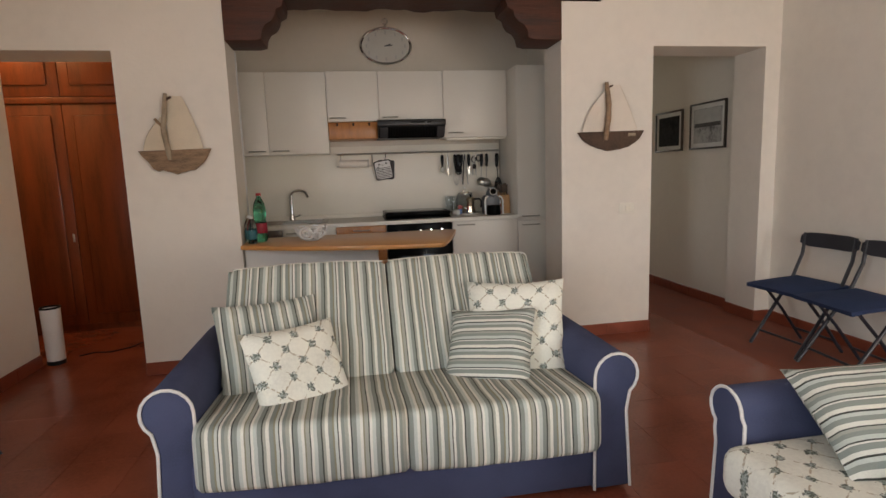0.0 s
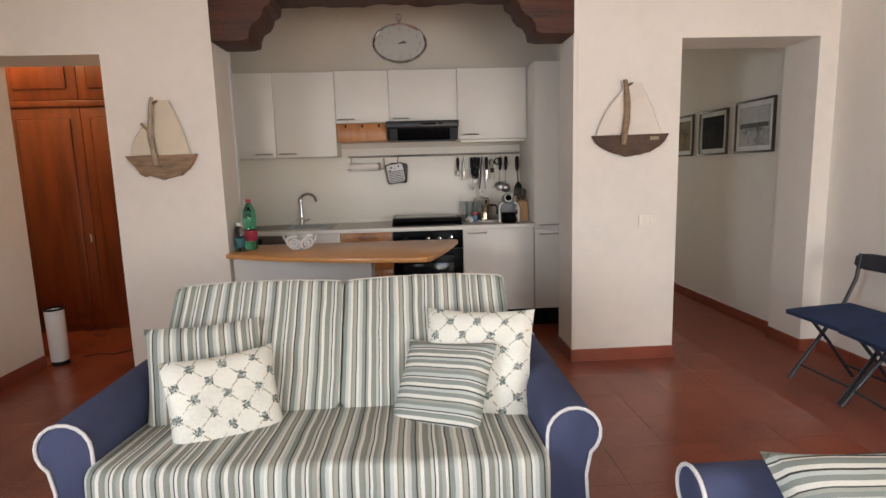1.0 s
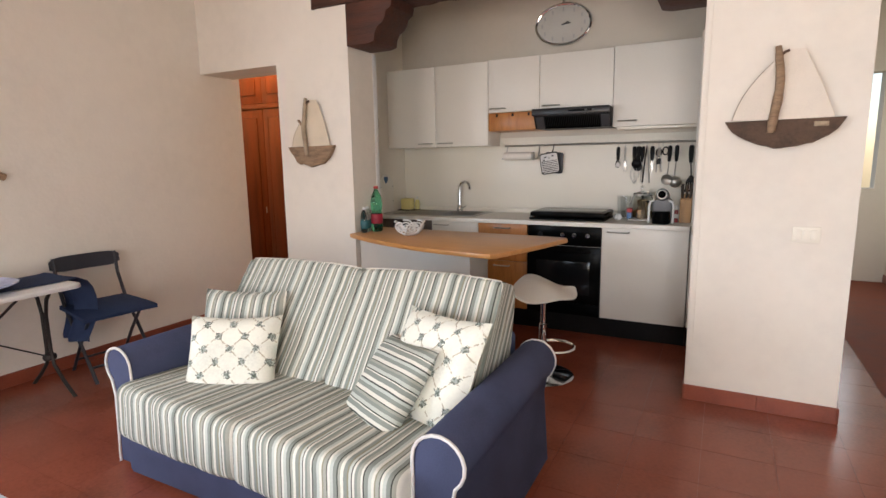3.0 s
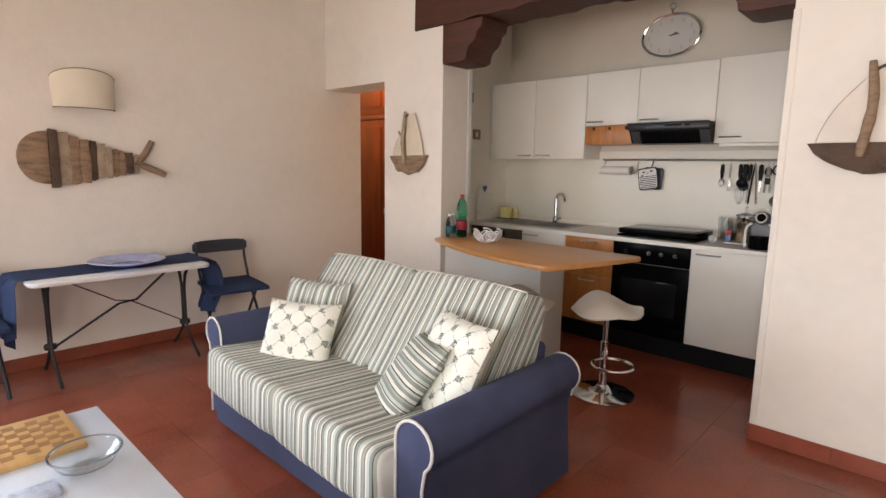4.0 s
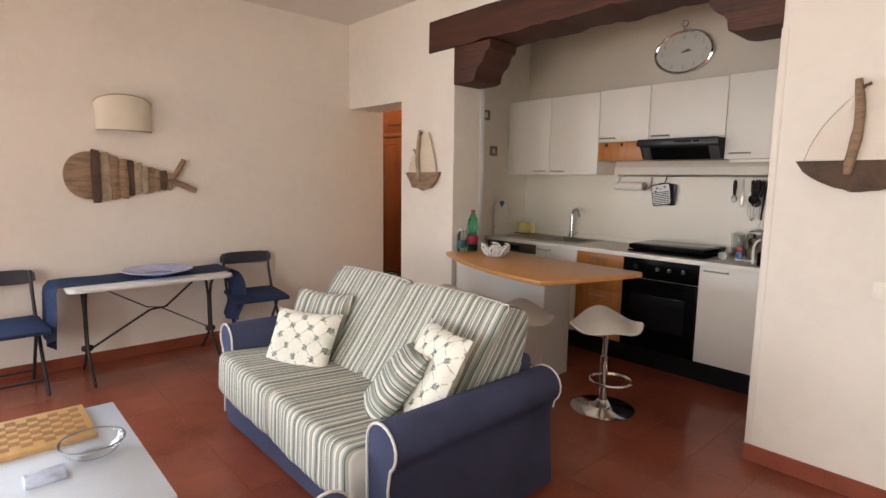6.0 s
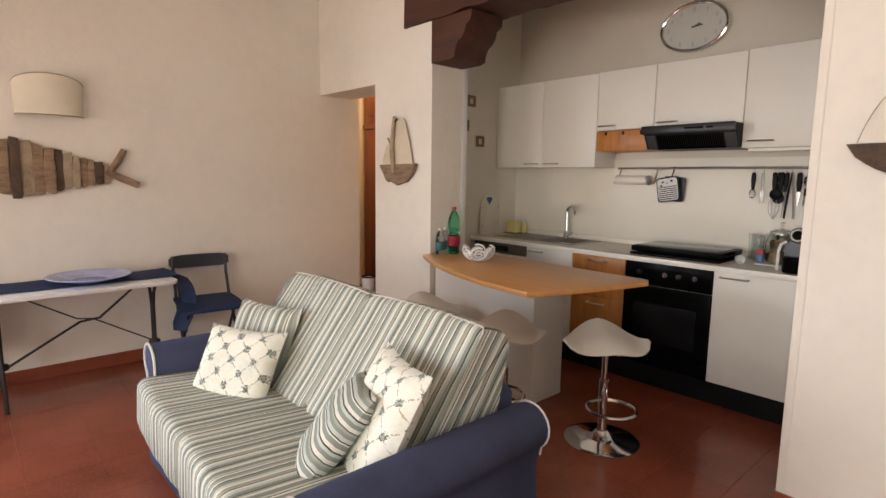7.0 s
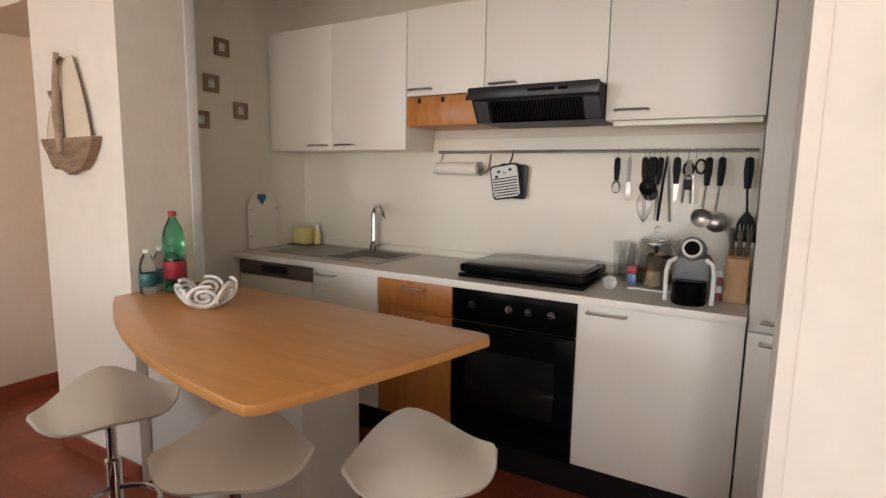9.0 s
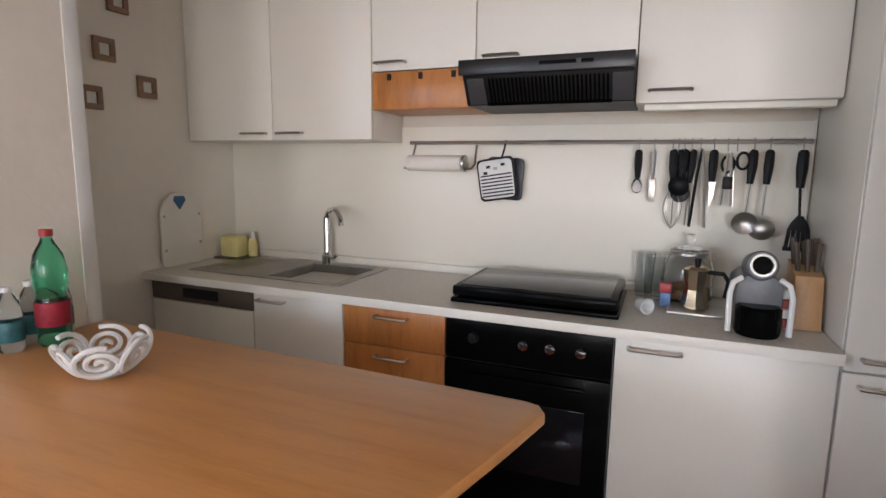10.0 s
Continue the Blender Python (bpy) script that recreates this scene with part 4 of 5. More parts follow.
def runner(u, v):
    """v runs along the table, from the foot of one hanging end to that of the other; u across."""
    s = -0.47 + 1.95 * v
    x = -0.955 + 0.36 * u
    if s < 0:
        k = min(1.0, -s / 0.06)
        point = 0.10 * (abs(2 * u - 0.9)) * max(0.0, -s - 0.2) * 4
        return (x + 0.03 * math.sin(6 * u) * k, 2.55 - 0.05 * math.sin(k * 1.57) - 0.03 * k * math.sin(9 * u + 1) - 0.04 * max(0.0, -s), tz + 0.006 + s * k + 0.012 * (1 - k) + point)
    if s > 1.05:
        d = s - 1.05
        k = min(1.0, d / 0.06)
        x = -0.775 + (x + 0.775) * (1 - 0.9 * d * k)
        return (x + 0.02 * math.sin(7 * u) * k, 3.64 + 0.05 * math.sin(k * 1.57) + 0.03 * k * math.sin(8 * u) + 0.06 * math.sin(min(d, 0.4) * 7.8), tz + 0.006 - d * k + 0.012 * (1 - k))
    return (x, 2.55 + s * (1.09 / 1.05), tz + 0.006 + 0.0015 * math.sin(20 * s + 5 * u))


whole("table_runner", sheet(B(), runner, 16, 70, 0.003), NAVY_CLOTH, "navy cloth runner hanging over both table ends", "table runner", smooth=60)
plate = thing("serving_plate", "large pale blue glass serving plate", "plate", (-0.72, 3.16, tz + 0.009))
PLATE = mat("pale_blue_glaze", (0.42, 0.46, 0.72), rough=0.15, var=0.15, scale=12)
PLATE_MID = mat("deep_blue_glaze", (0.06, 0.07, 0.30), rough=0.15, var=0.15, scale=12)
part("rim", lathe(B(), [(0.10, 0.004), (0.235, 0.036), (0.240, 0.040), (0.236, 0.044), (0.10, 0.012)], -0.72, 3.16, tz + 0.009, 40), PLATE, plate)
part("well", lathe(B(), [(0, 0.0), (0.10, 0.0), (0.10, 0.011), (0, 0.009)], -0.72, 3.16, tz + 0.009, 40), PLATE_MID, plate, "deep blue middle of the plate")

# ---- coffee table ----
CZ = 0.385
ct = thing("coffee_table", "low white coffee table with sky reflection tinted into its top", "table", (1.36, 2.2, 0))
# its top's colour carries the blue sky sheen
part("tabletop", box(B(), 0.875, 2.055, CZ - 0.03, 1.857, 2.545, CZ, 0.004), TABLEWHITE, ct)
for x in (0.91, 1.76):
    for y in (2.085, 2.465):
        part("leg", box(B(), x, y, 0.0, x + 0.05, y + 0.05, CZ - 0.031, 0.003), WHITEPAINT, ct)
part("apron", box(B(), 0.96, 2.485, CZ - 0.09, 1.76, 2.505, CZ - 0.031, 0.002), WHITEPAINT, ct)
part("apron", box(B(), 0.96, 2.10, CZ - 0.09, 1.76, 2.12, CZ - 0.031, 0.002), WHITEPAINT, ct)
chess = thing("chess_board", "wooden chess board with a plain border", "chess board", (1.05, 2.26, CZ))
part("board", box(B(), 0.875, 2.09, CZ + 0.0005, 1.235, 2.425, CZ + 0.022, 0.003), mat("pale_maple", (0.56, 0.34, 0.13), 0.4, var=0.1, scale=4, stretch=(1, 6, 1)), chess)
DARKSQ = mat("dark_square", (0.30, 0.15, 0.05), 0.4, var=0.15, scale=10)
for i in range(8):
    for j in range(8):
        if (i + j) % 2:
            x, y = 0.911 + i * 0.036, 2.114 + j * 0.036
            part("square", box(B(), x, y, CZ + 0.0215, x + 0.036, y + 0.036, CZ + 0.0232), DARKSQ, chess)
gx, gy = 1.38, 2.385
dish = thing("glass_dish", "clear glass dish on the coffee table", "dish", (gx, gy, CZ))
part("bowl", lathe(B(), [(0, 0.0), (0.05, 0.0), (0.085, 0.02), (0.105, 0.055), (0.11, 0.06), (0.101, 0.058), (0.08, 0.024), (0.048, 0.006), (0, 0.006)], gx, gy, CZ + 0.0005, 32), CLEAR, dish)
part("rim", tube(B(), [(gx + 0.108 * math.cos(a), gy + 0.108 * math.sin(a), CZ + 0.061) for a in [2 * math.pi * k / 32 for k in range(32)]], 0.003, 6, closed=True), mat("grey_rim", (0.2, 0.21, 0.24), 0.2), dish, "dark rim of the dish")
pk = thing("tissue_packet", "white and blue packet on the coffee table", "packet", (1.46, 2.24, CZ))
part("wrapper", box(B(), 1.42, 2.17, CZ + 0.0005, 1.51, 2.29, CZ + 0.022, 0.006), mat("packet_foil", (0.50, 0.56, 0.68), 0.35, var=0.2, scale=30), pk)


# ---- wall decorations ----
def driftwood_boat(label, x0, x1, zdeck, zkeel, mx, ztop, seed, dark):
    bt = thing("driftwood_boat", label, "wall ornament", ((x0 + x1) / 2, WY - 0.02, zdeck), "driftwood sailing boats")
    rnd = random.Random(seed)
    n = 16
    out = [(x0, zdeck)]
    for k in range(1, n):
        u = k / n
        dz = (math.sin(math.pi * u) ** 0.62) * (zdeck - zkeel)
        out.append((x0 + (x1 - x0) * u, zdeck - dz + rnd.uniform(-0.007, 0.007) * (2.0 if seed == 2 else 0.6)))
    out.append((x1, zdeck + 0.006))
    part("hull", prism(B(), out[::-1], WY - 0.040, WY - 0.004, "y", 0.003), DRIFT_DARK if dark else DRIFT, bt, "curved driftwood hull", smooth=25)
    mast = []
    for k in range(9):
        u = k / 8
        mast.append((mx + 0.012 * math.sin(u * 5 + seed) + (0.01 if seed == 2 and u > 0.5 else 0), WY - 0.046 + 0.006 * u, zdeck - 0.06 + (ztop - zdeck + 0.06) * u))
    part("mast", tube(B(), mast, 0.014, 8, radii=[g * (1.35 if dark else 1.1) for g in (0.012, 0.016, 0.015, 0.017, 0.014, 0.015, 0.014, 0.013, 0.010)]), DRIFT if dark else DRIFT_PALE, bt, "crooked driftwood mast", smooth=50)
    top = mast[-2]
    part("twig", tube(B(), [top, (top[0] + 0.02, top[1], top[2] + 0.02), (top[0] + 0.04, top[1], top[2] + 0.028)], 0.007, 6), DRIFT_DARK, bt)
    if seed == 2:
        low = mast[4]
        part("twig", tube(B(), [low, (low[0] - 0.03, low[1], low[2] + 0.03), (low[0] - 0.045, low[1], low[2] + 0.05)], 0.009, 6), DRIFT, bt)
    sp = x1 - 0.045

    def mainsail(u, v):
        w = (1 - v) ** 0.9
        right = (mx + 0.105) * v + sp * (1 - v) + (0.006 if dark else 0.012) * math.sin(math.pi * v)
        left = mx + 0.006
        return (left + (right - left) * u, WY - 0.022 - 0.012 * math.sin(math.pi * u) * w, zdeck + 0.004 + (ztop - 0.02 - zdeck) * v)
    part("mainsail", sheet(B(), mainsail, 8, 12, 0.002), SAIL if dark else SAIL_OLD, bt, "thin cream sail")

    def foresail(u, v):
        left = (mx - 0.01) * v + (x0 + 0.03) * (1 - v) - 0.03 * math.sin(math.pi * v)
        right = mx - 0.004
        return (left + (right - left) * u, WY - 0.022 - 0.008 * math.sin(math.pi * u), zdeck + 0.004 + ((ztop - 0.06 if dark else zdeck + 0.22) - zdeck) * v)
    part("foresail", sheet(B(), foresail, 6, 10, 0.002), SAIL if dark else SAIL_OLD, bt, "thin cream sail")
    for nm, ed in (("mainsail_cord", [mainsail(1, k / 12) for k in range(13)]), ("foresail_cord", [foresail(0, k / 12) for k in range(13)])):
        part("cord", tube(B(), [(p[0], p[1] - 0.002, p[2]) for p in ed], 0.0016 if dark and nm == "foresail_cord" else 0.001, 5), DRIFT_PALE if nm == "foresail_cord" else SAIL_OLD, bt, "thin cord along the sail")
    if dark:
        part("pebble", box(B(), x1 - 0.13, WY - 0.046, zdeck - 0.035, x1 - 0.07, WY - 0.038, zdeck - 0.012, 0.004), DRIFT_PALE, bt)


driftwood_boat("driftwood sailing boat with a ragged hull on the wall", -0.08, 0.355, 1.482, 1.335, 0.098, 1.835, 2, False)
driftwood_boat("driftwood sailing boat with a smooth dark hull on the wall", 2.875, 3.385, 1.535, 1.40, 3.09, 1.885, 5, True)

fish = thing("driftwood_fish", "driftwood fish made of wood slices on the wall", "wall ornament", (LX, 3.15, 1.42))
FX = LX


def fy(y):
    return 2.65 + (y - 2.65) * 0.905


def slice_(y0, y1, h0, h1, zc, material, name="slice", d=0.03, label=""):
    rnd = random.Random(int(y0 * 1000))
    y0, y1 = fy(y0), fy(y1)
    out = [(y0, zc - h0), (y0 + (y1 - y0) * 0.5, zc - (h0 + h1) / 2 - rnd.uniform(0.0, 0.012)), (y1, zc - h1 + rnd.uniform(-0.010, 0.010)), (y1 + 0.006, zc + rnd.uniform(-0.03, 0.03)), (y1 + rnd.uniform(-0.006, 0.004), zc + h1 + rnd.uniform(-0.008, 0.014)), (y0 + rnd.uniform(-0.004, 0.006), zc + h0 + rnd.uniform(-0.004, 0.012)), (y0 - 0.004, zc)]
    part(name, prism(B(), out, FX + 0.003, FX + d, "x", 0.004), material, fish, label, smooth=25)


head = [(2.84, 1.245)] + [(2.845 - 0.195 * math.sin(math.pi * k / 14) ** 0.85, 1.42 - 0.175 * math.cos(math.pi * k / 14)) for k in range(1, 14)] + [(2.84, 1.595)]
part("head", prism(B(), [(fy(a), b) for a, b in head[::-1]], FX + 0.003, FX + 0.035, "x", 0.005), DRIFT, fish, "rounded driftwood head", smooth=25)
slice_(2.845, 2.895, 0.195, 0.19, 1.415, DRIFT_DARK, "gill_band", 0.045, "dark gill slat")
ys = [2.90, 2.975, 3.035, 3.10, 3.15, 3.205, 3.25, 3.30, 3.345, 3.40, 3.445]
hs = [0.17, 0.165, 0.145, 0.135, 0.115, 0.10, 0.092, 0.085, 0.07, 0.062, 0.05]
for k in range(10):
    slice_(ys[k] + 0.002, ys[k + 1] - 0.002, hs[k], hs[k + 1] + 0.012, 1.41 - 0.003 * k, (DRIFT_PALE, DRIFT, DRIFT, DRIFT_DARK, DRIFT_PALE)[k % 5], d=0.028 + 0.006 * (k % 3))
part("tail_fin", tube(B(), [(FX + 0.022, fy(3.44), 1.39), (FX + 0.026, fy(3.50), 1.47), (FX + 0.03, fy(3.55), 1.555)], 0.022, 8, radii=[0.02, 0.024, 0.02]), DRIFT, fish)
part("tail_fin", tube(B(), [(FX + 0.022, fy(3.42), 1.40), (FX + 0.026, fy(3.53), 1.35), (FX + 0.03, fy(3.64), 1.305)], 0.022, 8, radii=[0.022, 0.026, 0.022]), DRIFT, fish)

sconce = thing("wall_lamp", "half-round parchment wall lamp, switched off", "wall lamp", (LX, 3.07, 1.88))


def shade(u, v):
    a = math.pi * u
    return (LX + 0.012 + 0.105 * math.sin(a), 3.055 - 0.188 * math.cos(a) * (0.97 + 0.04 * v), 1.755 + v * (0.195 + 0.062 * math.sin(a)))


part("shade", sheet(B(), shade, 24, 6, 0.004), SHADE, sconce, "cream parchment half shade", smooth=60)
TRIMDARK = mat("shade_trim", (0.30, 0.24, 0.15), 0.8)
for v in (0.0, 1.0):
    part("trim", tube(B(), [shade(k / 24, v) for k in range(25)], 0.004, 6), TRIMDARK, sconce, "thin brown edge trim")
part("wall_plate", box(B(), LX + 0.0005, 3.0, 1.80, LX + 0.012, 3.14, 1.92, 0.003), WHITEPAINT, sconce)

clock = thing("wall_clock", "oval pocket-watch style wall clock with a steel rim", "clock", (1.63, BACK, 2.46))


def oval(rx, rz, n=48):
    return [(1.63 + rx * math.cos(2 * math.pi * k / n), 2.46 + rz * math.sin(2 * math.pi * k / n)) for k in range(n)]


part("face", prism(B(), oval(0.225, 0.155), BACK - 0.03, BACK - 0.002, "y"), mat("clock_face", (0.56, 0.54, 0.49), 0.5, var=0.04), clock)
part("rim", tube(B(), [(x, BACK - 0.028, z) for x, z in oval(0.228, 0.158)], 0.013, 8, closed=True), CHROME, clock, "polished steel rim")
part("crown", tube(B(), [(1.63, BACK - 0.028, 2.615), (1.63, BACK - 0.028, 2.655)], 0.010, 8), CHROME, clock)
part("ring", tube(B(), [(1.63 + 0.024 * math.cos(a), BACK - 0.028, 2.678 + 0.024 * math.sin(a)) for a in [2 * math.pi * k / 18 for k in range(18)]], 0.004, 6, closed=True), CHROME, clock)
INKMARK = mat("clock_ink", (0.10, 0.10, 0.10), 0.6)
GREYMARK = mat("clock_numerals", (0.45, 0.44, 0.42), 0.6)
for k in range(12):
    a = 2 * math.pi * k / 12
    x, z = 1.63 + 0.178 * math.cos(a), 2.46 + 0.118 * math.sin(a)
    part("numeral", box(B(), x - 0.007, BACK - 0.032, z - 0.016, x + 0.007, BACK - 0.0299, z + 0.016), GREYMARK, clock)
for name, dx, dz in (("hour_hand", 0.045, 0.018), ("minute_hand", 0.062, 0.006)):
    part(name, tube(B(), [(1.63 - dx * 0.2, BACK - 0.034, 2.46 - dz * 0.2), (1.63 + dx, BACK - 0.034, 2.46 + dz)], 0.005, 6), INKMARK, clock)

# ---- pictures ----
FRAME_DARK = mat("dark_picture_frame", (0.05, 0.038, 0.028), 0.4, var=0.15)
FRAME_WOOD = mat("brown_picture_frame", (0.27, 0.17, 0.10), 0.5, var=0.15)
MOUNT = mat("picture_mount", (0.70, 0.70, 0.66), 0.7)


def print_mat(name, a, b, scale):
    return mat(name, a, 0.9, var=0.2, scale=scale, fine=scale * 6, second=b, bump=0.0, spec=0.1)


def wall_picture(label, y0, y1, z0, z1, prints, x=4.47):
    p = thing("framed_picture", label, "picture", (x, (y0 + y1) / 2, z0), "framed prints in the corridor")
    fr = B()
    f = 0.016
    for a in ((y0, y1, z0, z0 + f), (y0, y1, z1 - f, z1), (y0, y0 + f, z0 + f, z1 - f), (y1 - f, y1, z0 + f, z1 - f)):
        box(fr, x - 0.024, a[0], a[2], x - 0.002, a[1], a[3], 0.002)
    part("frame", fr, FRAME_DARK, p)
    part("mount", box(B(), x - 0.012, y0 + f, z0 + f, x - 0.003, y1 - f, z1 - f), MOUNT, p, "white mount")
    m = 0.055
    part("print", box(B(), x - 0.0145, y0 + m, z0 + m, x - 0.0125, y1 - m, z1 - m), prints, p, "grey monochrome print")
    return p


w1 = wall_picture("dark-framed pale monochrome harbour print", 5.53, 6.03, 1.415, 1.835, print_mat("harbour_print", (0.42, 0.42, 0.40), (0.10, 0.10, 0.095), 7))
part("print_band", box(B(), 4.4535, 5.60, 1.615, 4.4552, 5.96, 1.65), mat("print_shore", (0.05, 0.05, 0.045), 0.5, var=0.4, scale=30), w1, "dark shoreline in the print")
part("print_sky", box(B(), 4.4537, 5.60, 1.652, 4.4553, 5.96, 1.775), mat("print_sky", (0.50, 0.50, 0.47), 0.9, var=0.08, scale=9, spec=0.1), w1, "pale sky in the print")
wall_picture("dark-framed black monochrome print", 6.15, 6.61, 1.415, 1.815, print_mat("night_print", (0.035, 0.035, 0.033), (0.010, 0.010, 0.010), 5))
wall_picture("dark-framed brownish sepia print", 6.73, 7.17, 1.415, 1.815, print_mat("sepia_print", (0.30, 0.25, 0.16), (0.14, 0.11, 0.07), 6))


def small_frame(y, z):
    p = thing("framed_tile", "small square brown frame on the kitchen wall", "picture", (KL, y, z), "small frames on the kitchen wall")
    fr = B()
    r, f = 0.046, 0.023
    for a in ((y - r, y + r, z - r, z - r + f), (y - r, y + r, z + r - f, z + r), (y - r, y - r + f, z - r + f, z + r - f), (y + r - f, y + r, z - r + f, z + r - f)):
        box(fr, KL + 0.001, a[0], a[2], KL + 0.018, a[1], a[3], 0.002)
    part("frame", fr, FRAME_WOOD, p)
    part("tile", box(B(), KL + 0.001, y - r + f, z - r + f, KL + 0.009, y + r - f, z + r - f), MOUNT, p, "pale centre tile")


for y, z in ((5.79, 1.832), (5.98, 1.706), (5.72, 1.633), (5.865, 2.037)):
    small_frame(y, z)

sw = thing("light_switch", "white plastic light switch on the wall", "light switch", (3.27, WY, 0.97))
part("plate", box(B(), 3.21, WY - 0.009, 0.93, 3.33, WY - 0.0005, 1.01, 0.003), PANEL, sw)
for k in range(3):
    part("rocker", box(B(), 3.225 + k * 0.032, WY - 0.013, 0.945, 3.25 + k * 0.032, WY - 0.0085, 0.995, 0.002), PANEL, sw)

# ---- the hall behind the left doorway ----
wd = thing("wardrobe", "tall reddish mahogany wardrobe with panelled doors", "wardrobe", (-1.25, 6.7, 0))
part("body", box(B(), -2.35, 6.425, 0.0, -0.15, 6.98, 2.62), WARDROBE, wd)
part("cornice", box(B(), -2.36, 6.385, 1.965, -0.145, 6.424, 2.02, 0.008), WARDROBE, wd)
xs = [-2.35, -1.735, -1.12, -0.505, -0.15]
for x0, x1 in zip(xs, xs[1:]):
    for z0, z1 in ((0.06, 1.96), (2.025, 2.60)):
        d = part("door", box(B(), x0 + 0.003, 6.40, z0, x1 - 0.003, 6.424, z1, 0.003), WARDROBE, wd)
        part("panel", box(B(), x0 + 0.085, 6.385, z0 + 0.09, x1 - 0.085, 6.4005, z1 - 0.09, 0.013), WARDROBE, d, "raised door panel")
    part("keyhole", box(B(), x1 - 0.04, 6.392, 0.80, x1 - 0.022, 6.3995, 0.87, 0.004), NICKEL, wd, "small metal keyhole plate")
binn = thing("waste_bin", "slim white bin with a dark rim on the hall floor", "bin", (-0.955, 5.50, 0))
part("body", lathe(B(), [(0, 0.03), (0.058, 0.03), (0.064, 0.41), (0.058, 0.41), (0.053, 0.04), (0, 0.04)], -0.955, 5.50, 0, 24), WHITEPAINT, binn)
part("rim", lathe(B(), [(0.058, 0.411), (0.066, 0.411), (0.066, 0.424), (0.058, 0.424)], -0.955, 5.50, 0, 24), BLACK_MATT, binn, "black rim")
part("base", lathe(B(), [(0, 0.0), (0.06, 0.0), (0.06, 0.03), (0, 0.03)], -0.955, 5.50, 0, 24), BLACK_MATT, binn, "black foot")
cord = thing("power_cord", "thin dark cord lying on the hall floor", "cord", (-0.7, 5.6, 0))
part("wire", tube(B(), [(-0.86, 5.62, 0.006), (-0.78, 5.68, 0.006), (-0.66, 5.66, 0.006), (-0.55, 5.74, 0.006), (-0.50, 5.86, 0.006)], 0.004, 6), BLACK_MATT, cord)
lampshell = thing("hall_lamp", "small glowing hall ceiling lamp", "ceiling lamp", (-1.55, 6.05, TOP))
part("rose", lathe(B(), [(0, 0), (0.05, 0), (0.045, -0.03), (0.012, -0.035), (0.012, -0.28), (0, -0.28)], -1.55, 6.05, TOP - 0.001, 16), WHITEPAINT, lampshell)

# ---- things on the bar ----
gb = thing("green_bottle", "green plastic water bottle with a red label", "bottle", (0.60, 5.17, 0.85))
part("bottle", lathe(B(), [(0, 0.0), (0.035, 0.0), (0.043, 0.012), (0.043, 0.08), (0.041, 0.13), (0.036, 0.15), (0.043, 0.175), (0.044, 0.22), (0.036, 0.265), (0.018, 0.30), (0.014, 0.31), (0.014, 0.318), (0, 0.318)], 0.60, 5.17, 0.851, 28), GREENGLASS, gb)
part("label", lathe(B(), [(0.0435, 0.06), (0.0445, 0.062), (0.0445, 0.128), (0.0425, 0.13)], 0.60, 5.17, 0.851, 28), mat("red_label", (0.30, 0.02, 0.04), 0.45, var=0.2, scale=20), gb, "red paper label")
part("cap", lathe(B(), [(0, 0.316), (0.017, 0.316), (0.017, 0.335), (0, 0.337)], 0.60, 5.17, 0.851, 20), mat("red_cap", (0.40, 0.03, 0.03), 0.45), gb, "red screw cap")
LABEL = mat("teal_label", (0.03, 0.14, 0.16), 0.45, var=0.25, scale=25)
for bx, by in ((0.555, 5.08), (0.527, 5.155), (0.528, 5.235)):
    wb = thing("water_bottle", "small clear water bottle with a teal label", "bottle", (bx, by, 0.85), "small water bottles")
    part("bottle", lathe(B(), [(0, 0.0), (0.027, 0.0), (0.032, 0.01), (0.032, 0.11), (0.026, 0.14), (0.012, 0.165), (0.012, 0.17), (0, 0.17)], bx, by, 0.851, 24), CLEAR, wb)
    part("label", lathe(B(), [(0.0325, 0.03), (0.0335, 0.032), (0.0335, 0.085), (0.0325, 0.087)], bx, by, 0.851, 24), LABEL, wb, "teal and white label")
    part("cap", lathe(B(), [(0, 0.168), (0.014, 0.168), (0.014, 0.183), (0, 0.184)], bx, by, 0.851, 18), WHITEPAINT, wb, "white cap")

bowl = thing("openwork_bowl", "white openwork bowl of spiral petals", "bowl", (0.945, 5.07, 0.85))
part("base", lathe(B(), [(0, 0.0), (0.045, 0.0), (0.06, 0.010), (0.05, 0.014), (0, 0.010)], 0.945, 5.07, 0.851, 28), WHITEPAINT, bowl)
for k in range(6):
    a = 2 * math.pi * k / 6 + 0.3
    ca, sa = math.cos(a), math.sin(a)
    pts = []
    for i in range(46):
        s = i / 45
        th = s * 4.6 * math.pi
        r = 0.052 * (1 - s) + 0.005
        u, v = r * math.cos(th + 1.2), r * math.sin(th + 1.2)
        rad = 0.078 + 0.42 * v + 0.1 * abs(u)
        hgt = 0.052 + 0.80 * v
        pts.append((0.945 + ca * rad - sa * u, 5.07 + sa * rad + ca * u, 0.851 + max(0.004, hgt)))
    part("spiral", tube(B(), pts, 0.0068, 6), WHITEPAINT, bowl)

# ---- things on the worktop and the rail ----
ZT = 0.889
rail = thing("utensil_rail", "steel utensil rail on the splashback", "rail", (1.9, BACK, 1.475))
part("bar", tube(B(), [(1.13, 6.445, 1.482), (2.685, 6.445, 1.482)], 0.008, 10), STEEL, rail)
for x in (1.16, 1.90, 2.66):
    part("bracket", tube(B(), [(x, BACK - 0.013, 1.482), (x, 6.445, 1.482)], 0.006, 8), STEEL, rail)
for x in (1.80, 2.60):
    part("sleeve", tube(B(), [(x - 0.035, 6.445, 1.482), (x + 0.035, 6.445, 1.482)], 0.0095, 10), STEEL, rail)


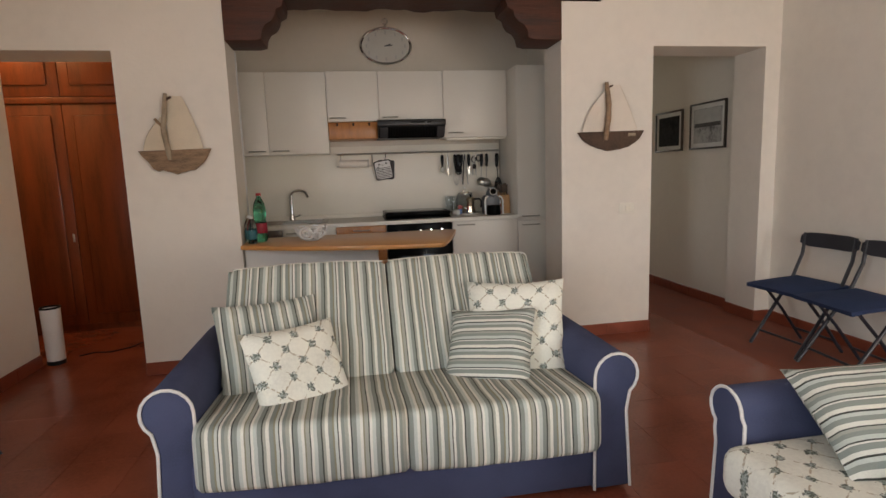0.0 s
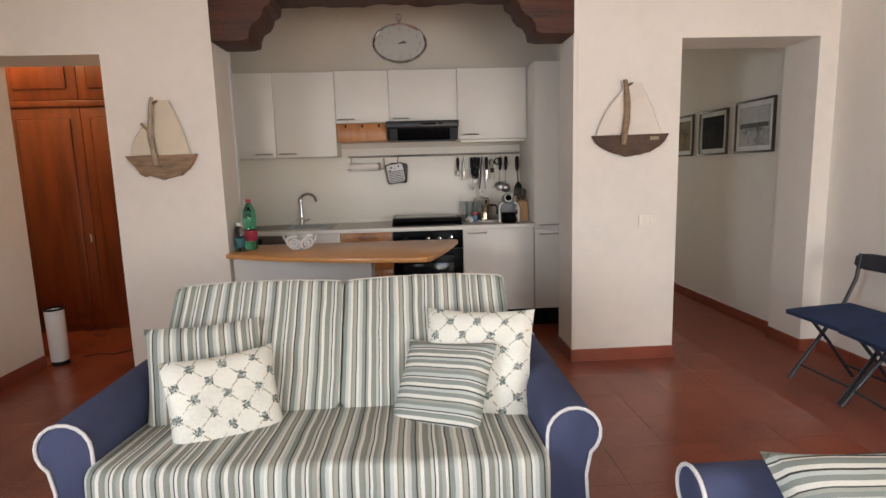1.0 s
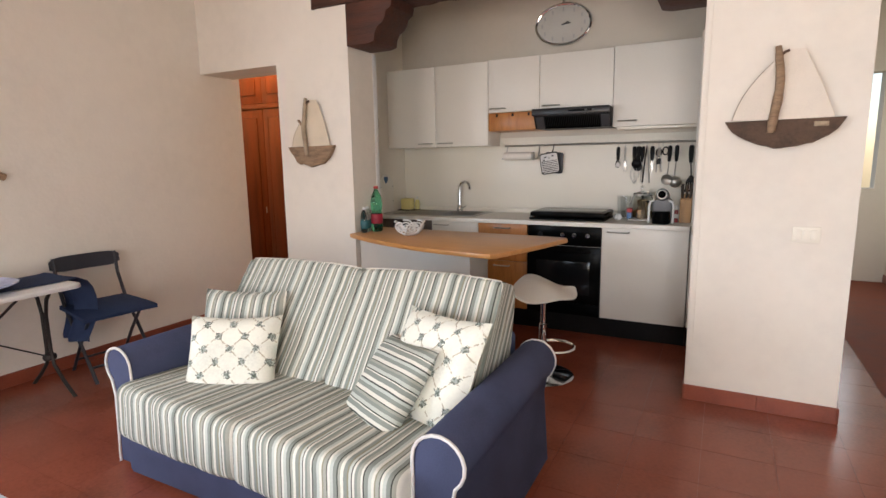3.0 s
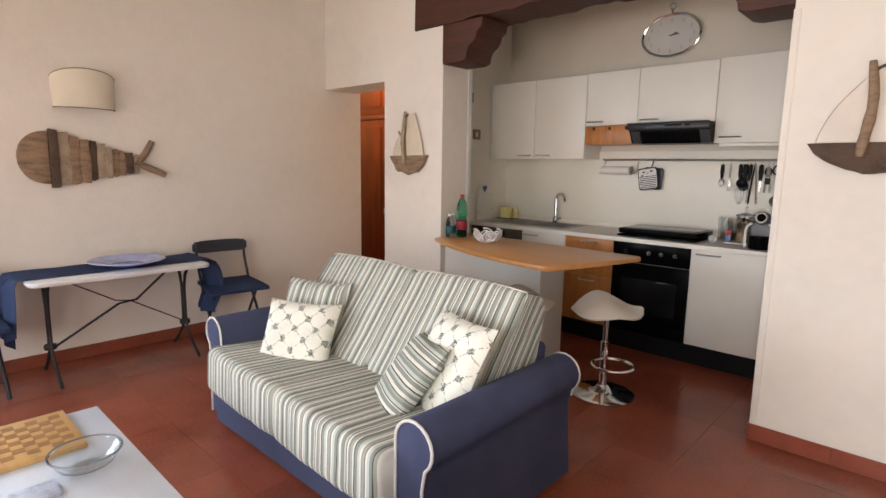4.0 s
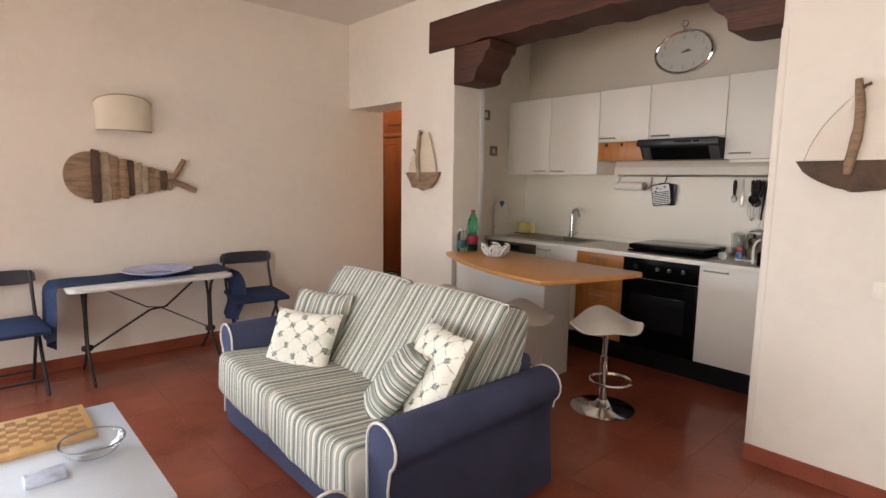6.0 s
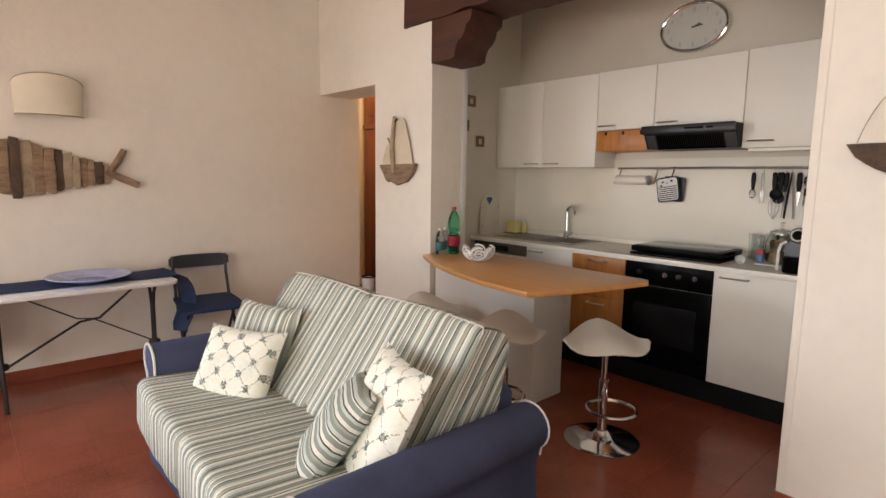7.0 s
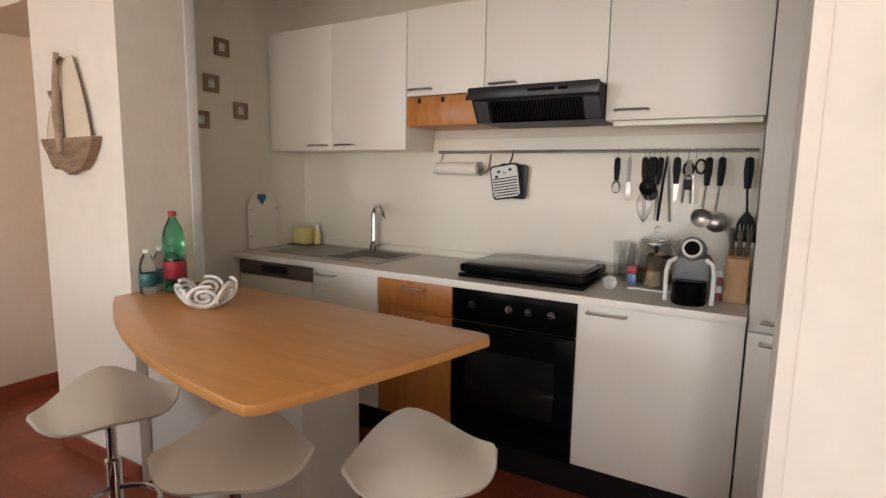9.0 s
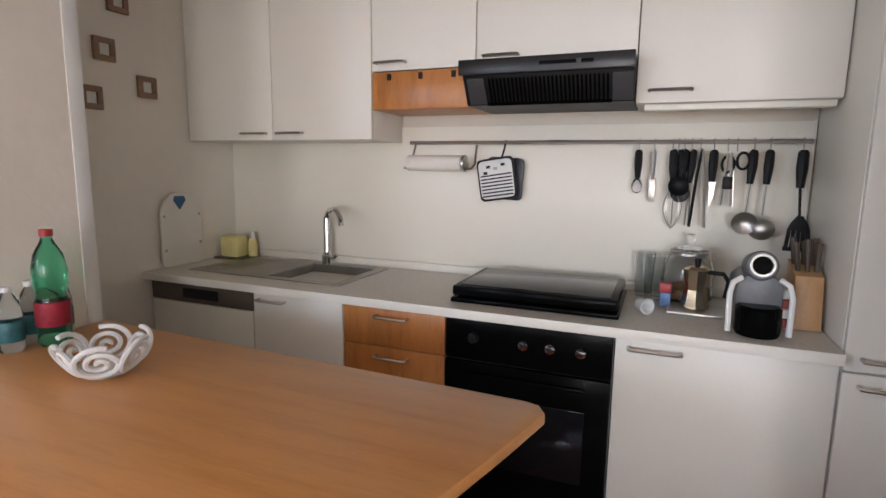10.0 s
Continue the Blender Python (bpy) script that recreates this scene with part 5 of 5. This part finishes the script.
def hung(name, label, x, group="utensils on the rail"):
    u = thing(name, label, "utensil", (x, 6.425, 1.47), group)
    part("hook", tube(B(), [(x, 6.448, 1.4925), (x, 6.436, 1.494), (x, 6.430, 1.48), (x, 6.430, 1.455), (x, 6.424, 1.447), (x, 6.418, 1.452)], 0.002, 5), STEEL, u)
    return u


def grip(u, x, z0, z1, r=0.011, lean=0.0, material=None):
    part("handle", tube(B(), [(x, 6.424, z1), (x + lean * 0.3, 6.424, z1 - 0.01), (x + lean * 0.5, 6.424, (z0 + z1) / 2), (x + lean, 6.424, z0)], r, 8, radii=[r * 0.75, r * 1.25, r * 1.35, r * 0.9]), material or BLACK_MATT, u, "" if material else "black handle")


u = hung("peeler", "steel peeler with a black handle on the rail", 2.115)
grip(u, 2.115, 1.345, 1.452)
part("blade", tube(B(), [(2.115 + 0.016 * math.cos(a), 6.424, 1.315 + 0.026 * math.sin(a)) for a in [2 * math.pi * k / 14 for k in range(14)]], 0.005, 6, closed=True), CHROME, u)
part("guard", prism(B(), [(2.115 + 0.017 * math.cos(2 * math.pi * k / 18), 1.307 + 0.019 * math.sin(2 * math.pi * k / 18)) for k in range(18)], 6.419, 6.428, "y", 0.002), PIPING, u, "round white guard")
u = hung("butter_knife", "plain steel spreader on the rail", 2.17)
grip(u, 2.17, 1.34, 1.452, 0.006, 0, STEEL)
part("blade", box(B(), 2.158, 6.422, 1.255, 2.182, 6.426, 1.345, 0.0015), NICKEL, u)
u = hung("whisk", "steel balloon whisk with a black handle", 2.235)
grip(u, 2.235, 1.31, 1.452, 0.012, 0.012)
for k in range(4):
    a = math.pi * k / 4
    part("wire", tube(B(), [(2.247 + 0.032 * math.sin(math.pi * s) ** 0.8 * math.cos(a) * d, 6.418 + 0.032 * math.sin(math.pi * s) ** 0.8 * math.sin(a) * d, 1.315 - 0.16 * (s if d > 0 else s)) for d in (1,) for s in [j / 12 for j in range(13)]] +
         [(2.247 - 0.032 * math.sin(math.pi * s) ** 0.8 * math.cos(a), 6.418 - 0.032 * math.sin(math.pi * s) ** 0.8 * math.sin(a), 1.315 - 0.16 * s) for s in [1 - j / 12 for j in range(1, 13)]], 0.0014, 4), STEEL, u)
u = hung("pizza_cutter", "black-handled pizza wheel on the rail", 2.275)
grip(u, 2.285, 1.32, 1.452, 0.012, -0.02)
part("wheel", prism(B(), [(2.27 + 0.034 * math.cos(2 * math.pi * k / 24), 1.29 + 0.034 * math.sin(2 * math.pi * k / 24)) for k in range(24)], 6.412, 6.415, "y"), BLACK_MATT, u)
u = hung("serving_spoon", "deep black plastic serving spoon on the rail", 2.255)
grip(u, 2.262, 1.34, 1.452, 0.010, 0.016)
sp = lathe(B(), [(0, -0.018), (0.02, -0.014), (0.034, 0.0), (0.037, 0.008), (0.033, 0.004), (0.018, -0.010), (0, -0.013)], 0, 0, 0, 18)
bmesh.ops.rotate(sp, verts=sp.verts, cent=(0, 0, 0), matrix=Euler((radians(75), radians(12), 0)).to_matrix())
bmesh.ops.translate(sp, verts=sp.verts, vec=(2.262, 6.395, 1.315))
part("bowl", sp, BLACK_MATT, u)
u = hung("kitchen_tongs", "long steel tongs on the rail", 2.33)
for s in (-1, 1):
    part("arm", tube(B(), [(2.335, 6.424, 1.455), (2.335 + s * 0.012, 6.42, 1.36), (2.335 + s * 0.026, 6.42, 1.165)], 0.006, 6), STEEL if s > 0 else BLACK_MATT, u)
u = hung("serving_fork", "black-handled fork on the rail", 2.30)
grip(u, 2.31, 1.33, 1.452, 0.010, -0.012)
part("tine", tube(B(), [(2.298, 6.424, 1.335), (2.294, 6.424, 1.17)], 0.003, 6), STEEL, u)
part("tine", tube(B(), [(2.298, 6.424, 1.335), (2.306, 6.424, 1.25), (2.306, 6.424, 1.17)], 0.003, 6), STEEL, u)
u = hung("paring_knife", "paring knife with a black handle on the rail", 2.375)
grip(u, 2.375, 1.335, 1.452, 0.012)
part("blade", prism(B(), [(2.365, 1.338), (2.388, 1.338), (2.384, 1.28), (2.371, 1.24)][::-1], 6.422, 6.425, "y"), NICKEL, u)
u = hung("kitchen_scissors", "kitchen scissors with black loops on the rail", 2.45)
for dx, dz in ((-0.022, 0.0), (0.026, 0.012)):
    part("loop", tube(B(), [(2.445 + dx + 0.02 * math.cos(a), 6.422, 1.40 + dz + 0.03 * math.sin(a)) for a in [2 * math.pi * k / 14 for k in range(14)]], 0.0055, 6, closed=True), BLACK_MATT, u, "black finger loop")
part("blade", prism(B(), [(2.425, 1.375), (2.445, 1.375), (2.452, 1.25), (2.444, 1.245)][::-1], 6.422, 6.425, "y"), NICKEL, u)
u = hung("can_opener", "steel can opener with black grips on the rail", 2.42)
for dx in (-0.011, 0.011):
    part("arm", tube(B(), [(2.425 + dx * 0.4, 6.414, 1.44), (2.425 + dx, 6.414, 1.36), (2.425 + dx * 1.6, 6.414, 1.25)], 0.0055, 6), STEEL, u)
part("gear", box(B(), 2.408, 6.400, 1.31, 2.442, 6.408, 1.355, 0.004), BLACK_MATT, u)
u = hung("slotted_spoon", "steel slotted spoon with a black handle", 2.505)
grip(u, 2.505, 1.33, 1.452, 0.012, -0.006)
part("neck", tube(B(), [(2.499, 6.424, 1.335), (2.492, 6.42, 1.22)], 0.0045, 6), STEEL, u)
sl = lathe(B(), [(0, -0.018), (0.022, -0.014), (0.038, 0.0), (0.042, 0.006), (0.037, 0.003), (0.02, -0.010), (0, -0.014)], 0, 0, 0, 20)
bmesh.ops.rotate(sl, verts=sl.verts, cent=(0, 0, 0), matrix=Euler((radians(100), 0, 0)).to_matrix())
bmesh.ops.translate(sl, verts=sl.verts, vec=(2.49, 6.41, 1.19))
part("bowl", sl, STEEL, u)
u2 = hung("ladle", "steel ladle with a black handle on the rail", 2.555)
grip(u2, 2.555, 1.33, 1.452, 0.012, -0.004)
part("neck", tube(B(), [(2.551, 6.424, 1.335), (2.545, 6.42, 1.22)], 0.0045, 6), STEEL, u2)
lb = lathe(B(), [(0, 0.0), (0.024, -0.006), (0.042, -0.024), (0.046, -0.040), (0.044, -0.040), (0.039, -0.024), (0.022, -0.009), (0, -0.004)], 0, 0, 0, 22)
bmesh.ops.rotate(lb, verts=lb.verts, cent=(0, 0, 0), matrix=Euler((radians(70), 0, 0)).to_matrix())
bmesh.ops.translate(lb, verts=lb.verts, vec=(2.55, 6.40, 1.185))
part("bowl", lb, STEEL, u2)
u = hung("spatula", "black slotted spatula on the rail", 2.655)
grip(u, 2.655, 1.32, 1.452, 0.014)
part("neck", tube(B(), [(2.655, 6.424, 1.325), (2.663, 6.42, 1.21)], 0.005, 6), BLACK_MATT, u)
for k in range(5):
    x = 2.622 + k * 0.0172
    part("slat", prism(B(), [(x, 1.105), (x + 0.0125, 1.105), (x + 0.0125 + (2.0 - k) * 0.003, 1.175), (x + (2.0 - k) * 0.003, 1.175)], 6.412, 6.417, "y"), BLACK_MATT, u)
part("crossbar", box(B(), 2.620, 6.4105, 1.096, 2.705, 6.4185, 1.112, 0.002), BLACK_MATT, u)
part("shoulder", prism(B(), [(2.626, 1.17), (2.698, 1.17), (2.69, 1.195), (2.672, 1.222), (2.654, 1.222), (2.636, 1.195)], 6.4105, 6.4185, "y", 0.002), BLACK_MATT, u)

roll = thing("paper_roll_holder", "steel kitchen roll holder with a little paper", "roll holder", (1.27, 6.43, 1.40))
part("spindle", tube(B(), [(1.12, 6.40, 1.37), (1.44, 6.40, 1.37), (1.45, 6.42, 1.39), (1.45, 6.445, 1.47)], 0.005, 8), STEEL, roll)
part("roll", tube(B(), [(1.145, 6.40, 1.392), (1.40, 6.40, 1.392)], 0.034, 20), mat("kitchen_paper", (0.80, 0.76, 0.70), 0.9, var=0.05), roll, "thin roll of kitchen paper")
part("end_disc", tube(B(), [(1.405, 6.40, 1.392), (1.415, 6.40, 1.392)], 0.036, 20), STEEL, roll)
part("hanger", tube(B(), [(1.16, 6.445, 1.482), (1.16, 6.42, 1.44), (1.15, 6.40, 1.375)], 0.004, 6), STEEL, roll)

ph = thing("pot_holder", "white square pot holder with black stripes", "pot holder", (1.55, 6.42, 1.33))
tilt = Matrix.Translation((1.55, 6.424, 1.328)) @ pose(0, 0, 0, 0, -9, 0)


def placed(bm, m):
    bmesh.ops.transform(bm, matrix=m, verts=bm.verts)
    return bm


sq = rounded([(-0.082, -0.09), (0.082, -0.09), (0.082, 0.09), (-0.082, 0.09)], 0.025, 4)
part("binding", placed(prism(B(), sq, -0.006, 0.006, "y", 0.003), tilt), BLACK_MATT, ph, "black bound edge")
part("pad", placed(prism(B(), [(x * 0.9, z * 0.9) for x, z in sq], -0.0085, -0.004, "y", 0.001), tilt), WHITEPAINT, ph)
for k in range(7):
    part("stripe", placed(box(B(), -0.068, -0.0095, -0.072 + k * 0.0145, 0.068, -0.0083, -0.066 + k * 0.0145), tilt), BLACK_MATT, ph, "black printed stripe")
for x, z in ((-0.03, 0.055), (0.035, 0.058), (-0.045, 0.03), (0.0, 0.045)):
    part("spot", placed(box(B(), x - 0.009, -0.0095, z - 0.006, x + 0.009, -0.0083, z + 0.006, 0.0004), tilt), GREYMARK if x == 0 else BLACK_MATT, ph, "small dark printed spot")
part("loop", tube(B(), [(1.565, 6.43, 1.415), (1.575, 6.436, 1.45), (1.58, 6.445, 1.492)], 0.004, 6), BLACK_MATT, ph)
tw = thing("pot_holder", "dark pot holder hanging behind a striped one", "pot holder", (1.6, 6.46, 1.34))
part("pad", placed(prism(B(), sq, 0.0, 0.008, "y", 0.003), Matrix.Translation((1.575, 6.455, 1.33)) @ pose(0, 0, 0, 0, 3, 0)), CHAIRBLACK, tw)

cb = thing("cutting_board", "white cutting board leaning on the wall", "cutting board", (0.07, 6.11, ZT))
part("board", prism(B(), rounded([(5.995, ZT), (6.23, ZT), (6.23, 1.165), (6.165, 1.24), (6.06, 1.24), (5.995, 1.165)], 0.03, 4), KL + 0.012, KL + 0.026, "x", 0.002), LAMINATE, cb)
part("badge", prism(B(), [(6.07, 1.222), (6.125, 1.222), (6.135, 1.202), (6.10, 1.157), (6.065, 1.202)][::-1], KL + 0.0265, KL + 0.031, "x", 0.001), mat("blue_badge", (0.04, 0.13, 0.26), 0.45), cb, "blue shield-shaped badge")
for y, z in ((6.01, 1.13), (6.215, 1.13), (6.01, 0.97), (6.215, 0.99)):
    part("screw", box(B(), KL + 0.0262, y - 0.006, z - 0.006, KL + 0.03, y + 0.006, z + 0.006, 0.001), NICKEL, cb)
yb = thing("sponge_holder", "yellow box for sponges beside the sink", "box", (0.12, 6.38, ZT))
YEL = mat("pale_yellow_plastic", (0.74, 0.65, 0.27), 0.5, var=0.06)
part("box", box(B(), 0.085, 6.335, ZT + 0.008, 0.195, 6.42, ZT + 0.115, 0.010), YEL, yb)
part("tray", box(B(), 0.062, 6.31, ZT + 0.0005, 0.25, 6.45, ZT + 0.008, 0.003), mat("dark_tray", (0.10, 0.09, 0.06), 0.5), yb, "dark tray")
ds = thing("soap_bottle", "small yellow washing-up liquid bottle", "bottle", (0.20, 6.43, ZT))
part("bottle", lathe(B(), [(0, 0), (0.022, 0), (0.024, 0.06), (0.018, 0.085), (0.008, 0.095), (0, 0.095)], 0.225, 6.42, ZT + 0.0085, 18), YEL, ds)
part("cap", lathe(B(), [(0, 0.094), (0.011, 0.094), (0.010, 0.125), (0, 0.126)], 0.225, 6.42, ZT + 0.0085, 14), WHITEPAINT, ds, "white cap")

for gx, gy in ((2.165, 6.40), (2.20, 6.34)):
    g = thing("drinking_glass", "clear drinking glass on the worktop", "glass", (gx, gy, ZT), "drinking glasses")
    part("glass", lathe(B(), [(0, 0.0), (0.030, 0.0), (0.038, 0.17), (0.036, 0.17), (0.028, 0.01), (0, 0.01)], gx, gy, ZT + 0.0005, 24), CLEAR, g)
jar = thing("glass_jar", "large clear glass jar with a knobbed lid", "jar", (2.32, 6.38, ZT))
part("jar", lathe(B(), [(0, 0.0), (0.075, 0.0), (0.086, 0.015), (0.088, 0.12), (0.075, 0.165), (0.062, 0.18), (0.058, 0.18), (0.07, 0.16), (0.083, 0.118), (0.081, 0.018), (0, 0.012)], 2.32, 6.385, ZT + 0.0005, 32), CLEAR, jar)
part("lid", lathe(B(), [(0, 0.184), (0.068, 0.184), (0.070, 0.194), (0.03, 0.206), (0.012, 0.212), (0.016, 0.235), (0.014, 0.25), (0, 0.254)], 2.32, 6.385, ZT + 0.0005, 28), CLEAR, jar, "glass lid")
part("ring", lathe(B(), [(0.062, 0.176), (0.072, 0.176), (0.072, 0.185), (0.062, 0.185)], 2.32, 6.385, ZT + 0.0005, 28), STEEL, jar, "metal ring")
part("contents", lathe(B(), [(0, 0.013), (0.079, 0.015), (0.080, 0.05), (0.04, 0.065), (0, 0.06)], 2.32, 6.385, ZT + 0.0005, 24), mat("biscuits", (0.38, 0.26, 0.13), 0.8, var=0.3, scale=50), jar, "pale brown contents")
BRASS = mat("warm_aluminium", (0.60, 0.48, 0.33), rough=0.25, metal=1.0, var=0.08)
moka = thing("moka_pot", "stovetop coffee pot of warm polished metal", "coffee pot", (2.34, 6.23, ZT))
part("boiler", lathe(B(), [(0, 0), (0.045, 0), (0.045, 0.01), (0.036, 0.065), (0, 0.065)], 2.34, 6.23, ZT + 0.012, 8), BRASS, moka, smooth=10)
part("collector", lathe(B(), [(0, 0.066), (0.034, 0.066), (0.043, 0.135), (0.030, 0.145), (0, 0.152)], 2.34, 6.23, ZT + 0.012, 8), BRASS, moka, smooth=10)
part("knob", lathe(B(), [(0, 0.15), (0.009, 0.15), (0.011, 0.172), (0, 0.175)], 2.34, 6.23, ZT + 0.012, 12), BLACK_MATT, moka, "black knob")
part("handle", tube(B(), [(2.372, 6.225, ZT + 0.140), (2.42, 6.21, ZT + 0.140), (2.437, 6.205, ZT + 0.115), (2.430, 6.205, ZT + 0.06)], 0.008, 8), BLACK_MATT, moka, "black handle")
tr = thing("small_tray", "flat steel tray under the coffee pot", "tray", (2.34, 6.22, ZT))
part("tray", box(B(), 2.25, 6.14, ZT + 0.0005, 2.44, 6.30, ZT + 0.010, 0.003), STEEL, tr)
tin = thing("coffee_tin", "small red and blue tin beside the jar", "tin", (2.245, 6.27, ZT))
part("tin", box(B(), 2.225, 6.245, ZT + 0.0005, 2.262, 6.285, ZT + 0.05, 0.004), mat("blue_tin", (0.10, 0.20, 0.42), 0.4), tin)
part("lid", box(B(), 2.223, 6.243, ZT + 0.0505, 2.264, 6.287, ZT + 0.085, 0.006), mat("red_lid", (0.42, 0.05, 0.05), 0.4), tin, "red lid")
cup = thing("espresso_cup", "small white cup lying on its side", "cup", (2.15, 6.12, ZT))
part("cup", placed(lathe(B(), [(0, 0), (0.018, 0), (0.028, 0.045), (0.026, 0.045), (0.016, 0.004), (0, 0.004)], 0, 0, 0, 20), Matrix.Translation((2.16, 6.13, ZT + 0.029)) @ pose(0, 0, 0, 90, 0, 40)), WHITEPAINT, cup)

cm = thing("capsule_coffee_machine", "dark grey capsule coffee machine with white side arms", "coffee machine", (2.50, 6.05, ZT))
GREYPL = mat("dark_grey_plastic", (0.13, 0.137, 0.148), 0.4, var=0.08)
part("tank", prism(B(), rounded([(2.437, ZT + 0.0005), (2.563, ZT + 0.0005), (2.563, ZT + 0.15), (2.54, ZT + 0.175), (2.46, ZT + 0.175), (2.437, ZT + 0.15)], 0.011, 4), 6.02, 6.20, "y", 0.004), GREYPL, cm)
part("drip_tray", lathe(B(), [(0, 0.0), (0.058, 0.0), (0.062, 0.01), (0.062, 0.082), (0.054, 0.09), (0, 0.09)], 2.50, 6.005, ZT + 0.0005, 28), BLACK, cm, "black rounded cup stand")
for s in (-1, 1):
    part("side_arm", tube(B(), [(2.50 + s * 0.080, 5.985, ZT + 0.007), (2.50 + s * 0.082, 5.99, ZT + 0.12), (2.50 + s * 0.074, 6.0, ZT + 0.155), (2.50 + s * 0.050, 6.01, ZT + 0.170)], 0.0085, 8), WHITEPAINT, cm, "white side arm")
part("head", placed(lathe(B(), [(0, -0.11), (0.040, -0.105), (0.047, -0.06), (0.045, 0.0), (0.040, 0.01), (0, 0.01)], 0, 0, 0, 28), Matrix.Translation((2.50, 6.02, ZT + 0.208)) @ pose(0, 0, 0, 78, 0, 0)), GREYPL, cm)
part("collar", placed(lathe(B(), [(0.028, 0.008), (0.034, 0.008), (0.034, 0.018), (0.028, 0.018), (0.028, 0.008)], 0, 0, 0, 28), Matrix.Translation((2.50, 6.02, ZT + 0.208)) @ pose(0, 0, 0, 78, 0, 0)), NICKEL, cm, "chrome collar")
part("spout", placed(lathe(B(), [(0, 0.009), (0.027, 0.009), (0.026, 0.012), (0, 0.012)], 0, 0, 0, 24), Matrix.Translation((2.50, 6.02, ZT + 0.208)) @ pose(0, 0, 0, 78, 0, 0)), BLACK, cm)
cans = thing("capsule_stack", "small stack of red and white coffee capsules", "capsules", (2.585, 6.15, ZT))
for k in range(4):
    part("capsule", lathe(B(), [(0, 0), (0.018, 0), (0.015, 0.026), (0.008, 0.03), (0, 0.03)], 2.59, 6.13, ZT + 0.0005 + k * 0.031, 14), WHITEPAINT if k % 2 else mat("red_capsule", (0.30, 0.05, 0.05), 0.4), cans)
kb = thing("knife_block", "beech knife block with dark handles", "knife block", (2.655, 6.2, ZT))
part("block", prism(B(), [(6.11, ZT + 0.0005), (6.24, ZT + 0.0005), (6.27, ZT + 0.20), (6.14, ZT + 0.165)], 2.612, 2.69, "x", 0.003), mat("pale_beech_block", (0.56, 0.33, 0.155), 0.45, var=0.1, scale=4, stretch=(6, 6, 1)), kb)
KNIFEWOOD = mat("dark_handle_wood", (0.085, 0.062, 0.045), 0.5, var=0.2, scale=14)
for k in range(2):
    for j in range(3):
        x, y = 2.626 + j * 0.025, 6.17 + k * 0.05
        part("knife_handle", tube(B(), [(x, y + 0.01, ZT + 0.17), (x + 0.004 * (j - 1), y + 0.024, ZT + 0.225), (x + 0.008 * (j - 1), y + 0.035, ZT + 0.262 + 0.012 * ((j + k) % 2))], 0.0085, 8, radii=[0.007, 0.0085, 0.0095]), KNIFEWOOD, kb, "dark knife handle")

# ---- floor tiles, last ----
TS, GAP = 0.30, 0.0016
tm = bpy.data.meshes.new("tile")
tb = box(B(), GAP / 2, GAP / 2, -0.004, TS - GAP / 2, TS - GAP / 2, 0.0)
tb.to_mesh(tm)
tb.free()
tm.materials.append(TILE)
rest = B()
count = 0
for i in range(-7, 16):
    for j in range(-3, 30):
        x, y = -1.03 + i * TS, -0.02 + j * TS
        if x < -2.75 or x > 4.6 or (x < -1.1 and y < 5.6):
            continue
        near = -1.1 < x < 4.3 and 2.0 <= y < 6.0 and count < 300
        if near:
            o = new("tile", tm)
            o.parent = floor_ob
            o.location = (x, y, 0)
            count += 1
        else:
            box(rest, x + GAP / 2, y + GAP / 2, -0.004, x + TS - GAP / 2, y + TS - GAP / 2, 0.0)
far = new("far_tiles", finish("far_tiles", rest, TILE))
far.parent = floor_ob
tagged(far, kind="stuff")
